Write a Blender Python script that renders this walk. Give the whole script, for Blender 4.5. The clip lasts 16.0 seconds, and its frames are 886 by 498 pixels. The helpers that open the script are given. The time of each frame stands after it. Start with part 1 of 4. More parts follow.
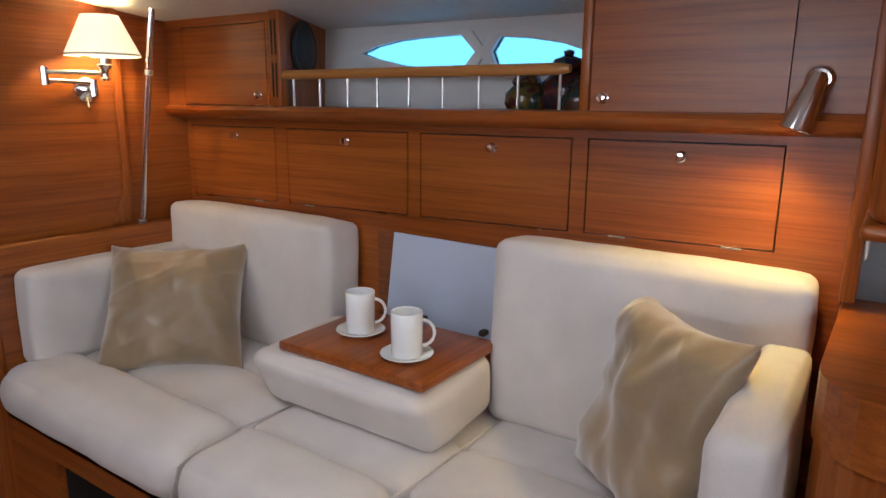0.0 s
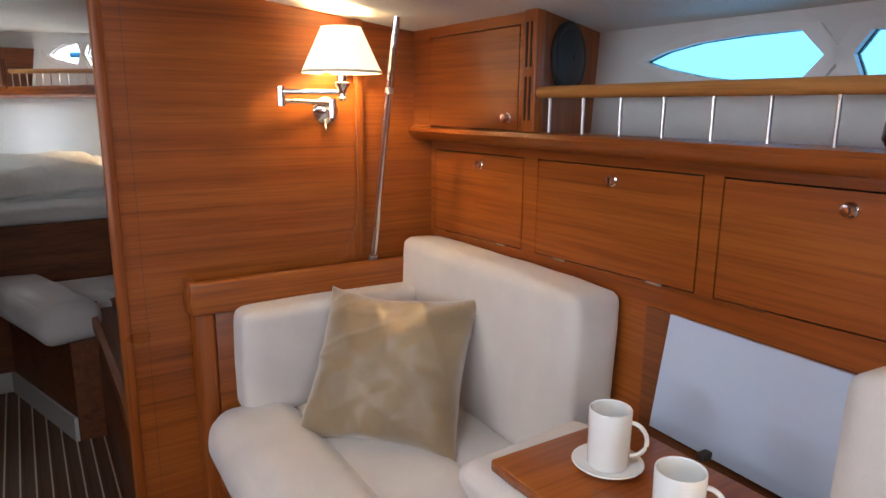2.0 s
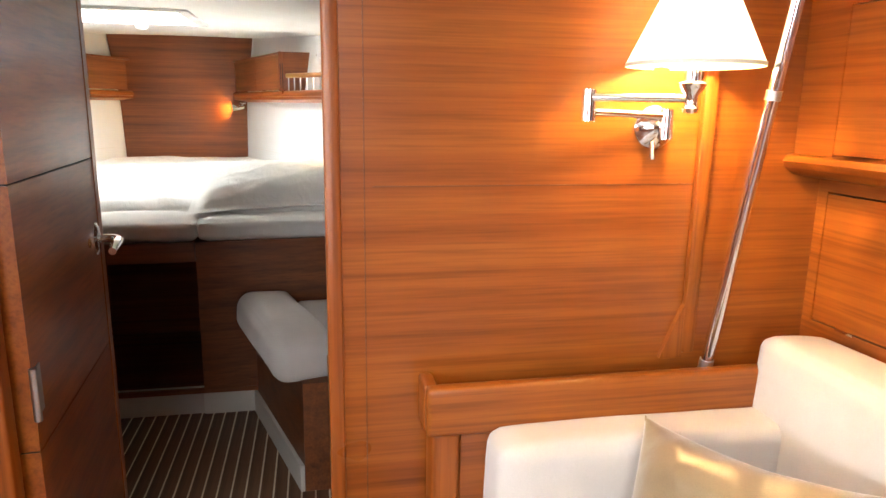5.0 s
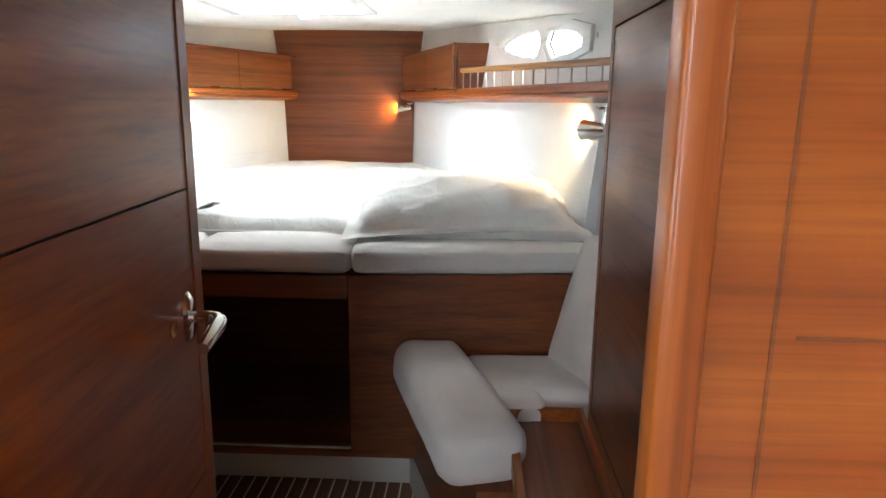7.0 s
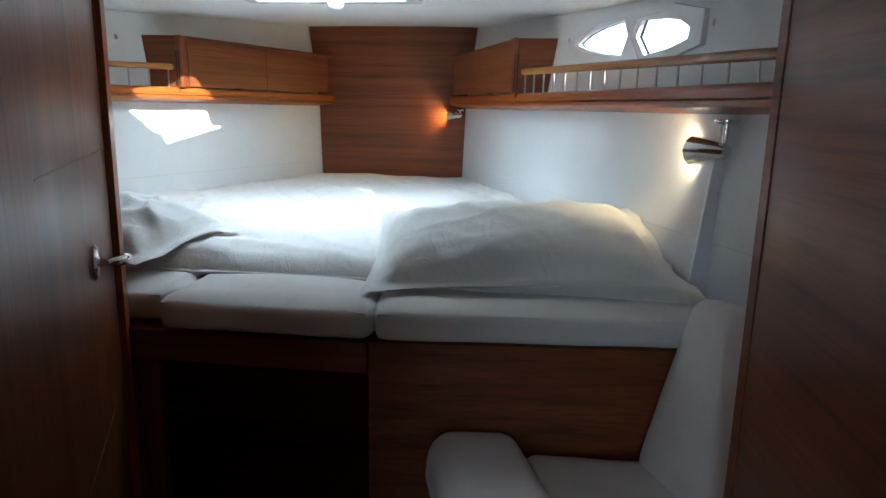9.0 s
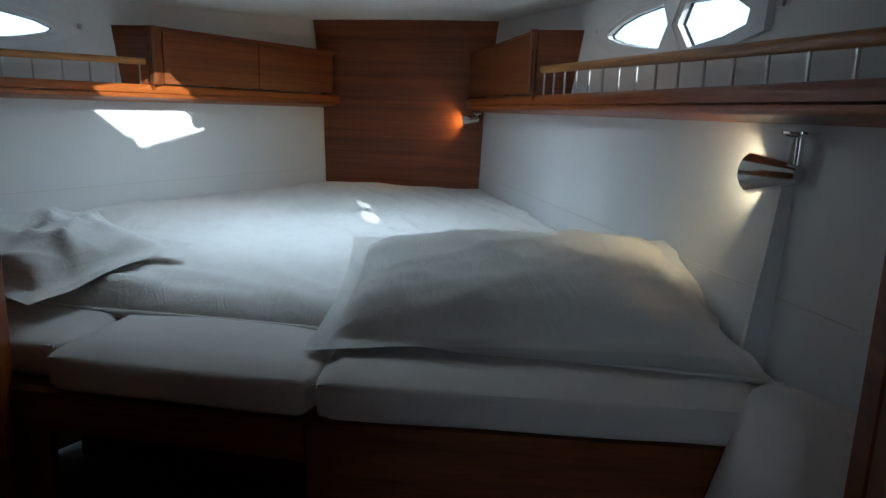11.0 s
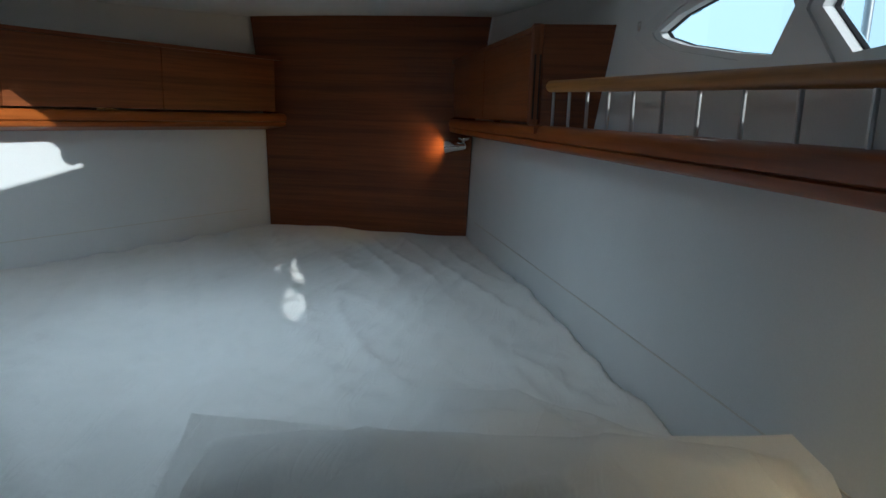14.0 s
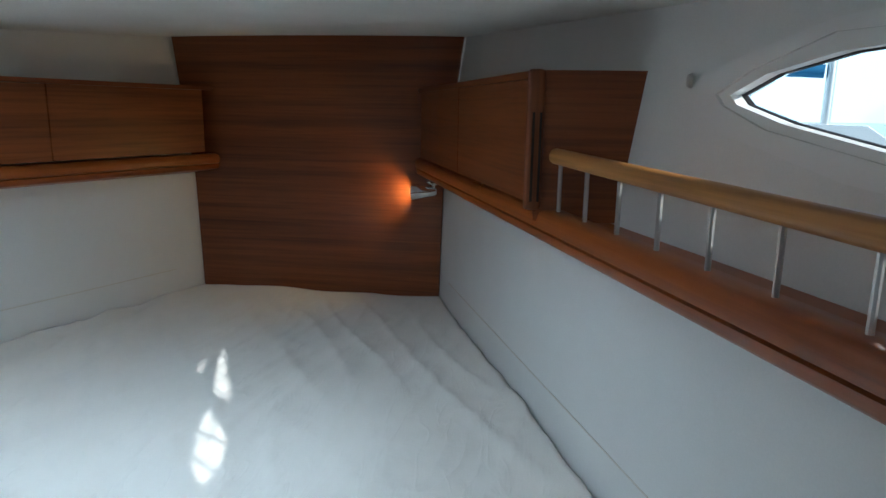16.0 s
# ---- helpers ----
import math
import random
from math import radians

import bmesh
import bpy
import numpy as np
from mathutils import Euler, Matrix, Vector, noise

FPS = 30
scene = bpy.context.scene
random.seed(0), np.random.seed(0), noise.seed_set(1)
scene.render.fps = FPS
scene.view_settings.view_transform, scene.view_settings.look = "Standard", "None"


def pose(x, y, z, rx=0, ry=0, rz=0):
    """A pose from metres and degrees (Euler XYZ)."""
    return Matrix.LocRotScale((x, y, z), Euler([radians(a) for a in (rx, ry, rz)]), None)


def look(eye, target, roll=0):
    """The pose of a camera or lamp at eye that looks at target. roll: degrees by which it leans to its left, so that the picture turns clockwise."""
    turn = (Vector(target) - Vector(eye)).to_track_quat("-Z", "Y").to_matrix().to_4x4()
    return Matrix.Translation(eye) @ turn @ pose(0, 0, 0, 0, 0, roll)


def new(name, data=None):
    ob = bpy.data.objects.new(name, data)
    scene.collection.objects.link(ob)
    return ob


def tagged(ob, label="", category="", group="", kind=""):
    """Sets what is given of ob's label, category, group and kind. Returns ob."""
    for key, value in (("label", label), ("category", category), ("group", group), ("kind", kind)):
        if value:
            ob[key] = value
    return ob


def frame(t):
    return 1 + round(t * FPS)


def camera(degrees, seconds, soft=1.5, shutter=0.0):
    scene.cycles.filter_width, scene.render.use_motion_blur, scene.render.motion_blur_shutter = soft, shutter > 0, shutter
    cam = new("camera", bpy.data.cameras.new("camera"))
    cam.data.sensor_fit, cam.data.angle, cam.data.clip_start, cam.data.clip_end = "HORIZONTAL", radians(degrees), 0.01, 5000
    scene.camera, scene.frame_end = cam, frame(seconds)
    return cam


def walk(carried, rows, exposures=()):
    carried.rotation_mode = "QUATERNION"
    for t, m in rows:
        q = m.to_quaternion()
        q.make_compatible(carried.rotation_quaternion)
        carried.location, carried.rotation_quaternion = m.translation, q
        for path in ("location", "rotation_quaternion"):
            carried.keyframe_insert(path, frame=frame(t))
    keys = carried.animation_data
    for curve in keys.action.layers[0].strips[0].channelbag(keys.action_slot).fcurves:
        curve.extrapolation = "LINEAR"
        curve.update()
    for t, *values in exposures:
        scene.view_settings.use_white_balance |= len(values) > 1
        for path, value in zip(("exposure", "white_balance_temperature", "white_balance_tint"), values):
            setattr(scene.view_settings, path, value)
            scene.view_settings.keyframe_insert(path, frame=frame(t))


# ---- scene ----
cam = camera(67.4, 16.0)
PATH = [
    (0, (0.182, -1.914, 1.223), (1.795, -0.816, 0.784), 0.6),
    (0.5, (0.283, -1.889, 1.238), (1.754, -0.607, 0.8), 0.5),
    (1, (0.354, -1.837, 1.252), (1.687, -0.41, 0.819), 0.4),
    (1.5, (0.444, -1.728, 1.257), (1.67, -0.207, 0.826), 0.4),
    (2, (0.535, -1.616, 1.255), (1.581, 0.036, 0.832), 0.5),
    (2.5, (0.619, -1.516, 1.264), (1.454, 0.25, 0.835), 0.3),
    (3, (0.69, -1.435, 1.271), (1.379, 0.394, 0.849), 0.6),
    (3.5, (0.734, -1.376, 1.267), (1.325, 0.487, 0.845), 0.6),
    (4, (0.745, -1.261, 1.257), (1.272, 0.622, 0.835), 0.6),
    (4.5, (0.713, -1.114, 1.263), (1.172, 0.787, 0.843), 0.8),
    (5, (0.67, -0.991, 1.269), (1.045, 0.928, 0.847), 0.8),
    (5.2, (0.662, -0.933, 1.263), (0.994, 0.994, 0.843), 0.8),
    (7.3, (0.568, -0.245, 1.265), (0.466, 1.707, 0.839), 0.9),
    (7.5, (0.556, -0.192, 1.263), (0.449, 1.76, 0.84), 1.1),
    (8, (0.545, -0.048, 1.282), (0.407, 1.901, 0.859), 1.1),
    (8.5, (0.558, 0.105, 1.294), (0.366, 2.051, 0.87), 0.8),
    (9, (0.546, 0.231, 1.275), (0.32, 2.175, 0.86), 1.2),
    (11.5, (0.634, 0.759, 1.284), (0.277, 2.684, 0.875), 1.5),
    (12, (0.637, 0.882, 1.294), (0.268, 2.803, 0.881), 1.2),
    (12.5, (0.64, 1.025, 1.301), (0.269, 2.946, 0.889), 1.4),
    (13, (0.621, 1.176, 1.314), (0.251, 3.099, 0.91), 1.6),
    (13.5, (0.592, 1.366, 1.34), (0.223, 3.29, 0.936), 1.6),
    (14, (0.583, 1.493, 1.36), (0.229, 3.42, 0.959), 1.7),
    (14.5, (0.595, 1.659, 1.405), (0.262, 3.587, 0.992), 1.2),
    (15, (0.584, 1.78, 1.428), (0.285, 3.714, 1.017), 1.2),
    (15.5, (0.544, 1.873, 1.462), (0.26, 3.81, 1.051), 1.0),
    (16, (0.505, 1.943, 1.491), (0.238, 3.882, 1.082), 0.9),
]
EXPOSURES = [
    (0, 1.3, 6250, 16), (1.0, 1.4, 6250, 17), (2.5, 1.95, 6550, 15), (3.5, 2.45, 7000, 15), (5, 2.95, 7000, 13), (7.3, 2.85, 6100, 8), (8, 2.3, 5750, 5), (8.5, 2.0, 5550, 5),
    (9, 1.6, 5500, 5), (11.5, 0.3, 5350, 4), (12.5, -0.2, 5350, 4), (14, -0.4, 5350, 3), (14.5, -0.3, 5450, 4), (15.5, 0.15, 5500, 5), (16, 0.45, 5500, 4),
]
walk(cam, [(t, look(eye, target, roll)) for t, eye, target, roll in PATH], EXPOSURES)

# ---- light ----
SUN = Vector((-1.67, 1.19, -1.0)).normalized()
world = bpy.data.worlds.new("sky")
scene.world = world
world.use_nodes = True
wn = world.node_tree
sky = wn.nodes.new("ShaderNodeTexSky")
sky.sky_type, sky.sun_disc = "NISHITA", False
sky.sun_elevation = math.asin(-SUN.z)
sky.sun_rotation = math.atan2(-SUN.x, -SUN.y)
wn.links.new(sky.outputs[0], wn.nodes["Background"].inputs[0])
wn.nodes["Background"].inputs[1].default_value = 0.06


def lamp(name, kind, m, power, color=(1, 1, 1), size=0.1, size_y=None, spot=60, blend=0.5, spread=180):
    d = bpy.data.lights.new(name, kind)
    d.energy, d.color = power, color
    if kind == "AREA":
        d.size, d.spread = size, radians(spread)
        if size_y:
            d.shape, d.size_y = "RECTANGLE", size_y
    elif kind == "SUN":
        d.angle = radians(size)
    else:
        d.shadow_soft_size = size
    if kind == "SPOT":
        d.spot_size, d.spot_blend = radians(spot), blend
    ob = new(name, d)
    ob.matrix_world = m
    return ob


lamp("sun", "SUN", look((0, 0, 0), SUN), 5.0, (1, 0.93, 0.82), 0.5)
DAY = (0.86, 0.94, 1.0)
# daylight through the deck hatches, the companionway and the portlights
lamp("hatch_daylight", "AREA", look((-0.18, 2.48, 1.80), (-0.18, 2.95, 0.5)), 2.5, DAY, 0.5, spread=135)
lamp("saloon_hatch_daylight", "AREA", look((0.35, -1.3, 1.86), (1.7, -1.0, 1.2)), 3.4, DAY, 0.55)
lamp("companionway_daylight", "AREA", look((-0.2, -3.9, 1.5), (0.6, -1.0, 0.9)), 6.2, DAY, 0.7, 1.2)
lamp("port_windows_daylight", "AREA", look((-2.12, -1.2, 1.33), (1.5, -1.2, 1.15)), 6.2, DAY, 1.4, 0.28)
lamp("shelf_window_daylight", "AREA", look((1.775, -0.93, 1.35), (0, -0.93, 1.30)), 1.6, DAY, 0.9, 0.2)
WARM = (1, 0.62, 0.25)

# ---- materials ----


def material(name, color=(0.8, 0.8, 0.8), rough=0.5, metal=0.0):
    m = bpy.data.materials.new(name)
    m.use_nodes = True
    b = m.node_tree.nodes["Principled BSDF"]
    b.inputs["Base Color"].default_value = (*color, 1)
    b.inputs["Roughness"].default_value = rough
    b.inputs["Metallic"].default_value = metal
    return m, m.node_tree, b


def noise_node(nt, scale, detail=4, stretch=(1, 1, 1), rough=0.55, turn=(0, 0, 0)):
    tc, mp, nz = (nt.nodes.new(k) for k in ("ShaderNodeTexCoord", "ShaderNodeMapping", "ShaderNodeTexNoise"))
    mp.inputs["Scale"].default_value = stretch
    mp.inputs["Rotation"].default_value = turn
    nz.inputs["Scale"].default_value, nz.inputs["Detail"].default_value, nz.inputs["Roughness"].default_value = scale, detail, rough
    nt.links.new(tc.outputs["Object"], mp.inputs[0])
    nt.links.new(mp.outputs[0], nz.inputs["Vector"])
    return nz


def ramp(nt, src, stops):
    r = nt.nodes.new("ShaderNodeValToRGB")
    while len(r.color_ramp.elements) < len(stops):
        r.color_ramp.elements.new(0.5)
    for e, (p, c) in zip(r.color_ramp.elements, stops):
        e.position, e.color = p, (*c, 1)
    nt.links.new(src, r.inputs[0])
    return r


def mix(nt, kind, fac, a, b):
    m = nt.nodes.new("ShaderNodeMixRGB")
    m.blend_type = kind
    m.inputs[0].default_value = fac
    nt.links.new(a, m.inputs[1])
    nt.links.new(b, m.inputs[2])
    return m.outputs[0]


def bump(nt, b, src, strength, dist):
    n = nt.nodes.new("ShaderNodeBump")
    n.inputs["Strength"].default_value, n.inputs["Distance"].default_value = strength, dist
    nt.links.new(src, n.inputs["Height"])
    nt.links.new(n.outputs[0], b.inputs["Normal"])


def wood(name, axis, dark, mid, light, rough=0.32, size=1.0):
    """Varnished wood with its grain along one axis."""
    m, nt, b = material(name, mid, rough)
    st = {"x": (0.10, 1, 1), "y": (1, 0.10, 1), "z": (1, 1, 0.10), "h": (0.10, 0.10, 1)}[axis]
    wide = noise_node(nt, 24 / size, 5, tuple(v if v == 1 else 0.022 for v in st), 0.6)
    wide.inputs["Distortion"].default_value = 0.25
    fine = noise_node(nt, 130 / size, 3, tuple(v if v == 1 else 0.03 for v in st), 0.6)
    patch = noise_node(nt, 2.2, 3)
    base = ramp(nt, wide.outputs[0], [(0.30, dark), (0.44, mid), (0.62, light), (0.75, mid)])
    streak = ramp(nt, fine.outputs[0], [(0.32, (0.62, 0.58, 0.55)), (0.55, (1, 1, 1))])
    blot = ramp(nt, patch.outputs[0], [(0.3, (0.92, 0.91, 0.90)), (0.7, (1.05, 1.04, 1.03))])
    mid_ = noise_node(nt, 70 / size, 3, tuple(v if v == 1 else 0.013 for v in st), 0.6)
    vein = ramp(nt, mid_.outputs[0], [(0.30, (0.60, 0.52, 0.46)), (0.42, (1, 1, 1)), (0.72, (1.08, 1.06, 1.03))])
    c = mix(nt, "MULTIPLY", 0.75, base.outputs[0], streak.outputs[0])
    c = mix(nt, "MULTIPLY", 0.42, c, vein.outputs[0])
    c = mix(nt, "MULTIPLY", 1.0, c, blot.outputs[0])
    nt.links.new(c, b.inputs["Base Color"])
    rr = ramp(nt, patch.outputs[0], [(0.3, (rough - 0.05,) * 3), (0.7, (rough + 0.08,) * 3)])
    nt.links.new(rr.outputs[0], b.inputs["Roughness"])
    bump(nt, b, fine.outputs[0], 0.08, 0.001)
    b.inputs["Coat Weight"].default_value = 0.12
    b.inputs["Specular IOR Level"].default_value = 0.38
    b.inputs["Coat Roughness"].default_value = 0.22
    return m


TEAK = ((0.185, 0.039, 0.0055), (0.285, 0.069, 0.010), (0.355, 0.098, 0.015))
# the same teak with the fore cabin's shade put into its colour
SHADED_TEAK = ((0.105, 0.029, 0.0095), (0.18, 0.051, 0.0155), (0.24, 0.073, 0.021))
wood_x, wood_y, wood_z = (wood("teak_" + a, a, *TEAK) for a in "xyz")
dark_x, dark_y, dark_z = (wood("shaded_teak_" + a, a, *SHADED_TEAK, rough=0.38) for a in "xyz")
wood_h, dark_h = wood("teak_level", "h", *TEAK), wood("shaded_teak_level", "h", *SHADED_TEAK, rough=0.38)
# rail teak is lightened to golden: the window's light is in the colour
rail_wood = wood("window_lit_teak", "h", (0.26, 0.10, 0.022), (0.40, 0.17, 0.042), (0.50, 0.23, 0.065), 0.3)
floor_wood = wood("sole_teak", "y", (0.10, 0.045, 0.02), (0.16, 0.075, 0.035), (0.21, 0.10, 0.05), 0.45)


def fabric(name, color, weave=900, amount=0.12, big=0.05, sheen=0.3, rough=0.9, crease=0.0, fine=0.1):
    m, nt, b = material(name, color, rough)
    n1 = noise_node(nt, weave, 2)
    n2 = noise_node(nt, 6, 4)
    lo, hi = tuple(c * (1 - amount) for c in color), tuple(min(1, c * (1 + amount)) for c in color)
    a = ramp(nt, n2.outputs[0], [(0.3, lo), (0.7, hi)])
    w = ramp(nt, n1.outputs[0], [(0.3, (1 - fine,) * 3), (0.7, (1 + 0.4 * fine,) * 3)])
    nt.links.new(mix(nt, "MULTIPLY", 1.0, a.outputs[0], w.outputs[0]), b.inputs["Base Color"])
    b.inputs["Sheen Weight"].default_value = sheen
    add = nt.nodes.new("ShaderNodeMath")
    add.operation = "MULTIPLY_ADD"
    add.inputs[1].default_value = 0.06
    nt.links.new(n1.outputs[0], add.inputs[0])
    nt.links.new(n2.outputs[0], add.inputs[2])
    src = add.outputs[0]
    if crease:
        n3 = noise_node(nt, 7, 2, (1, 0.40, 1), 0.45, (0, 0, 0.5))
        n3.inputs["Distortion"].default_value = 0.5
        ridge = ramp(nt, n3.outputs[0], [(0.38, (0, 0, 0)), (0.50, (1, 1, 1)), (0.62, (0, 0, 0))])
        more = nt.nodes.new("ShaderNodeMath")
        more.operation = "MULTIPLY_ADD"
        more.inputs[1].default_value = crease
        nt.links.new(ridge.outputs[0], more.inputs[0])
        nt.links.new(src, more.inputs[2])
        src = more.outputs[0]
        n4 = noise_node(nt, 19, 3, (1, 0.28, 1), 0.5, (0, 0, -0.7))
        n4.inputs["Distortion"].default_value = 0.8
        sharp = ramp(nt, n4.outputs[0], [(0.44, (0, 0, 0)), (0.50, (1, 1, 1)), (0.56, (0, 0, 0))])
        small = nt.nodes.new("ShaderNodeMath")
        small.operation = "MULTIPLY_ADD"
        small.inputs[1].default_value = crease * 0.35
        nt.links.new(sharp.outputs[0], small.inputs[0])
        nt.links.new(src, small.inputs[2])
        src = small.outputs[0]
    bump(nt, b, src, big, 0.02)
    return m


cream = fabric("cream_microfibre", (0.67, 0.61, 0.565), big=0.14, amount=0.08, crease=0.06)
linen = fabric("white_cotton", (0.80, 0.78, 0.73), weave=1400, big=0.30, amount=0.03, sheen=0.1, crease=0.30)
sheet_cloth = fabric("mattress_cover", (0.66, 0.62, 0.57), weave=700, big=0.08, amount=0.04)
velvet = fabric("gold_velvet", (0.285, 0.195, 0.105), weave=500, amount=0.22, big=0.2, sheen=0.8, rough=0.34, crease=0.07)
vinyl = fabric("white_vinyl", (0.74, 0.75, 0.74), weave=350, amount=0.02, big=0.004, sheen=0.0, rough=0.5, fine=0.03)
liner = fabric("white_headliner", (0.80, 0.80, 0.76), weave=260, amount=0.03, big=0.03, sheen=0.0, rough=0.6)
gelcoat, nt_, b_ = material("white_gelcoat", (0.82, 0.83, 0.83), 0.25)
chrome, nt_, b_ = material("chrome", (0.82, 0.82, 0.82), 0.12, 1.0)
bump(nt_, b_, noise_node(nt_, 60, 2).outputs[0], 0.03, 0.002)
steel, nt_, b_ = material("brushed_steel", (0.56, 0.55, 0.54), 0.36, 1.0)
bump(nt_, b_, noise_node(nt_, 300, 2, (1, 1, 0.05)).outputs[0], 0.08, 0.001)
brass, nt_, b_ = material("brass", (0.75, 0.5, 0.18), 0.25, 1.0)
black, nt_, b_ = material("black_mesh", (0.014, 0.014, 0.016), 0.55)
bump(nt_, b_, noise_node(nt_, 500, 1).outputs[0], 0.3, 0.002)
# near-black that puts shade into gaps, slots and locker insides; also colours the catches
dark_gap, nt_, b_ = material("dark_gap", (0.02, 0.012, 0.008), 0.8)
china, nt_, b_ = material("white_china", (0.82, 0.82, 0.80), 0.15)
blue_panel, nt_, b_ = material("pale_blue_panel", (0.50, 0.56, 0.68), 0.5)
bump(nt_, b_, noise_node(nt_, 25, 3).outputs[0], 0.05, 0.005)
plastic, nt_, b_ = material("cream_plastic", (0.75, 0.72, 0.64), 0.4)
holly, nt_, b_ = material("holly_strip", (0.80, 0.70, 0.52), 0.45)
bump(nt_, b_, noise_node(nt_, 200, 2).outputs[0], 0.1, 0.001)
kick_white, nt_, b_ = material("white_kickboard", (0.66, 0.63, 0.57), 0.45)
bump(nt_, b_, noise_node(nt_, 30, 3).outputs[0], 0.06, 0.004)
glass, nt_, b_ = material("window_glass", (0.93, 0.97, 0.98), 0.0)
b_.inputs["Transmission Weight"].default_value, b_.inputs["IOR"].default_value = 1.0, 1.02
blue_glass, nt_, b_ = material("tinted_window_glass", (0.035, 0.115, 0.185), 0.0)
b_.inputs["Transmission Weight"].default_value, b_.inputs["IOR"].default_value = 1.0, 1.02
water, nt_, b_ = material("harbour_water", (0.02, 0.10, 0.15), 0.12)
bump(nt_, b_, noise_node(nt_, 1.5, 4).outputs[0], 0.4, 0.2)


def glowing(name, color, strength, base=(0.8, 0.75, 0.65)):
    m, nt, b = material(name, base, 0.7)
    b.inputs["Emission Color"].default_value = (*color, 1)
    b.inputs["Emission Strength"].default_value = strength
    return m


shade_cloth = glowing("lit_shade_cloth", (1, 0.80, 0.48), 0.42)
bulb = glowing("lit_bulb", (1, 0.6, 0.25), 7.5)


def glaze(name, cols, scale=26):
    m, nt, b = material(name, cols[0], 0.2)
    v = noise_node(nt, scale, 1)
    r = ramp(nt, v.outputs[0], [(0.3 + 0.4 * i / max(1, len(cols) - 1), c) for i, c in enumerate(cols)])
    r.color_ramp.interpolation = "CONSTANT"
    nt.links.new(r.outputs[0], b.inputs["Base Color"])
    return m


# ---- mesh helpers ----


def thing(name, at, label="", category="", group="", kind=""):
    ob = new(name)
    ob.empty_display_size = 0.05
    ob.location = at
    return tagged(ob, label, category, group, kind)


def link(name, bm, mat, smooth=True, angle=40):
    me = bpy.data.meshes.new(name)
    bmesh.ops.recalc_face_normals(bm, faces=bm.faces)
    for f in bm.faces:
        f.smooth = smooth
    if smooth:
        lim = radians(angle)
        for e in bm.edges:
            if len(e.link_faces) == 2 and e.calc_face_angle(0) > lim:
                e.smooth = False
    bm.to_mesh(me)
    bm.free()
    me.materials.append(mat)
    return me


def part(name, bm, mat, parent, label="", smooth=True, angle=40):
    """One mesh, drawn in world coordinates, under a thing or a part of one."""
    ob = new(name, link(name, bm, mat, smooth, angle))
    if parent is not None:
        base = parent.location.copy()
        ob.parent = parent
        ob.matrix_parent_inverse = Matrix.Translation(base).inverted() if parent.parent is None else Matrix.Identity(4)
    return tagged(ob, label)


def solo(name, bm, mat, label, category="", group="", kind="", smooth=True, angle=40):
    ob = new(name, link(name, bm, mat, smooth, angle))
    return tagged(ob, label, category, group, kind)


def setting(name, bm, mat, label, smooth=False):
    return solo(name, bm, mat, label, name.split("_")[0], kind="structure", smooth=smooth)


def box(bm, lo, hi, bevel=0.0, seg=2):
    c = bmesh.new()
    bmesh.ops.create_cube(c, size=1)
    lo, hi = Vector(lo), Vector(hi)
    for v in c.verts:
        v.co = Vector([(a + b) / 2 + x * (b - a) for a, b, x in zip(lo, hi, v.co)])
    if bevel:
        bmesh.ops.bevel(c, geom=c.edges[:], offset=bevel, segments=seg, profile=0.5, affect="EDGES")
    return merge(bm, c)


def merge(bm, c, m=None):
    if m is not None:
        bmesh.ops.transform(c, matrix=m, verts=c.verts)
    t = bpy.data.meshes.new("t")
    c.to_mesh(t)
    c.free()
    bm.from_mesh(t)
    bpy.data.meshes.remove(t)
    return bm


def B(lo, hi, bevel=0.0, seg=2):
    return box(bmesh.new(), lo, hi, bevel, seg)


def lathe(profile, m=None, n=32, cap=True):
    """A turned body round z from (radius, height) pairs."""
    bm = bmesh.new()
    rings = [[bm.verts.new((r * math.cos(2 * math.pi * i / n), r * math.sin(2 * math.pi * i / n), z)) for i in range(n)] for r, z in profile]
    for a, b in zip(rings, rings[1:]):
        for i in range(n):
            bm.faces.new((a[i], a[(i + 1) % n], b[(i + 1) % n], b[i]))
    for r in (rings[0], rings[-1]):
        if cap and (r[0].co - r[n // 2].co).length > 1e-4:
            bm.faces.new(r)
    bmesh.ops.remove_doubles(bm, verts=bm.verts, dist=1e-5)
    if m is not None:
        bmesh.ops.transform(bm, matrix=m, verts=bm.verts)
    return bm


def tube(points, r, n=12, bm=None):
    """A round bar along a line of points."""
    bm = bm or bmesh.new()
    pts = [Vector(p) for p in points]
    rings = []
    up = Vector((0.13, 0.27, 0.95))
    for i, p in enumerate(pts):
        d = (pts[min(i + 1, len(pts) - 1)] - pts[max(i - 1, 0)]).normalized()
        a = d.cross(up if abs(d.dot(up)) < 0.9 else Vector((1, 0, 0))).normalized()
        b = d.cross(a)
        rr = r[i] if isinstance(r, (list, tuple)) else r
        rings.append([bm.verts.new(p + rr * (a * math.cos(2 * math.pi * k / n) + b * math.sin(2 * math.pi * k / n))) for k in range(n)])
    for a, b in zip(rings, rings[1:]):
        for k in range(n):
            bm.faces.new((a[k], a[(k + 1) % n], b[(k + 1) % n], b[k]))
    bm.faces.new(rings[0])
    bm.faces.new(rings[-1])
    return bm


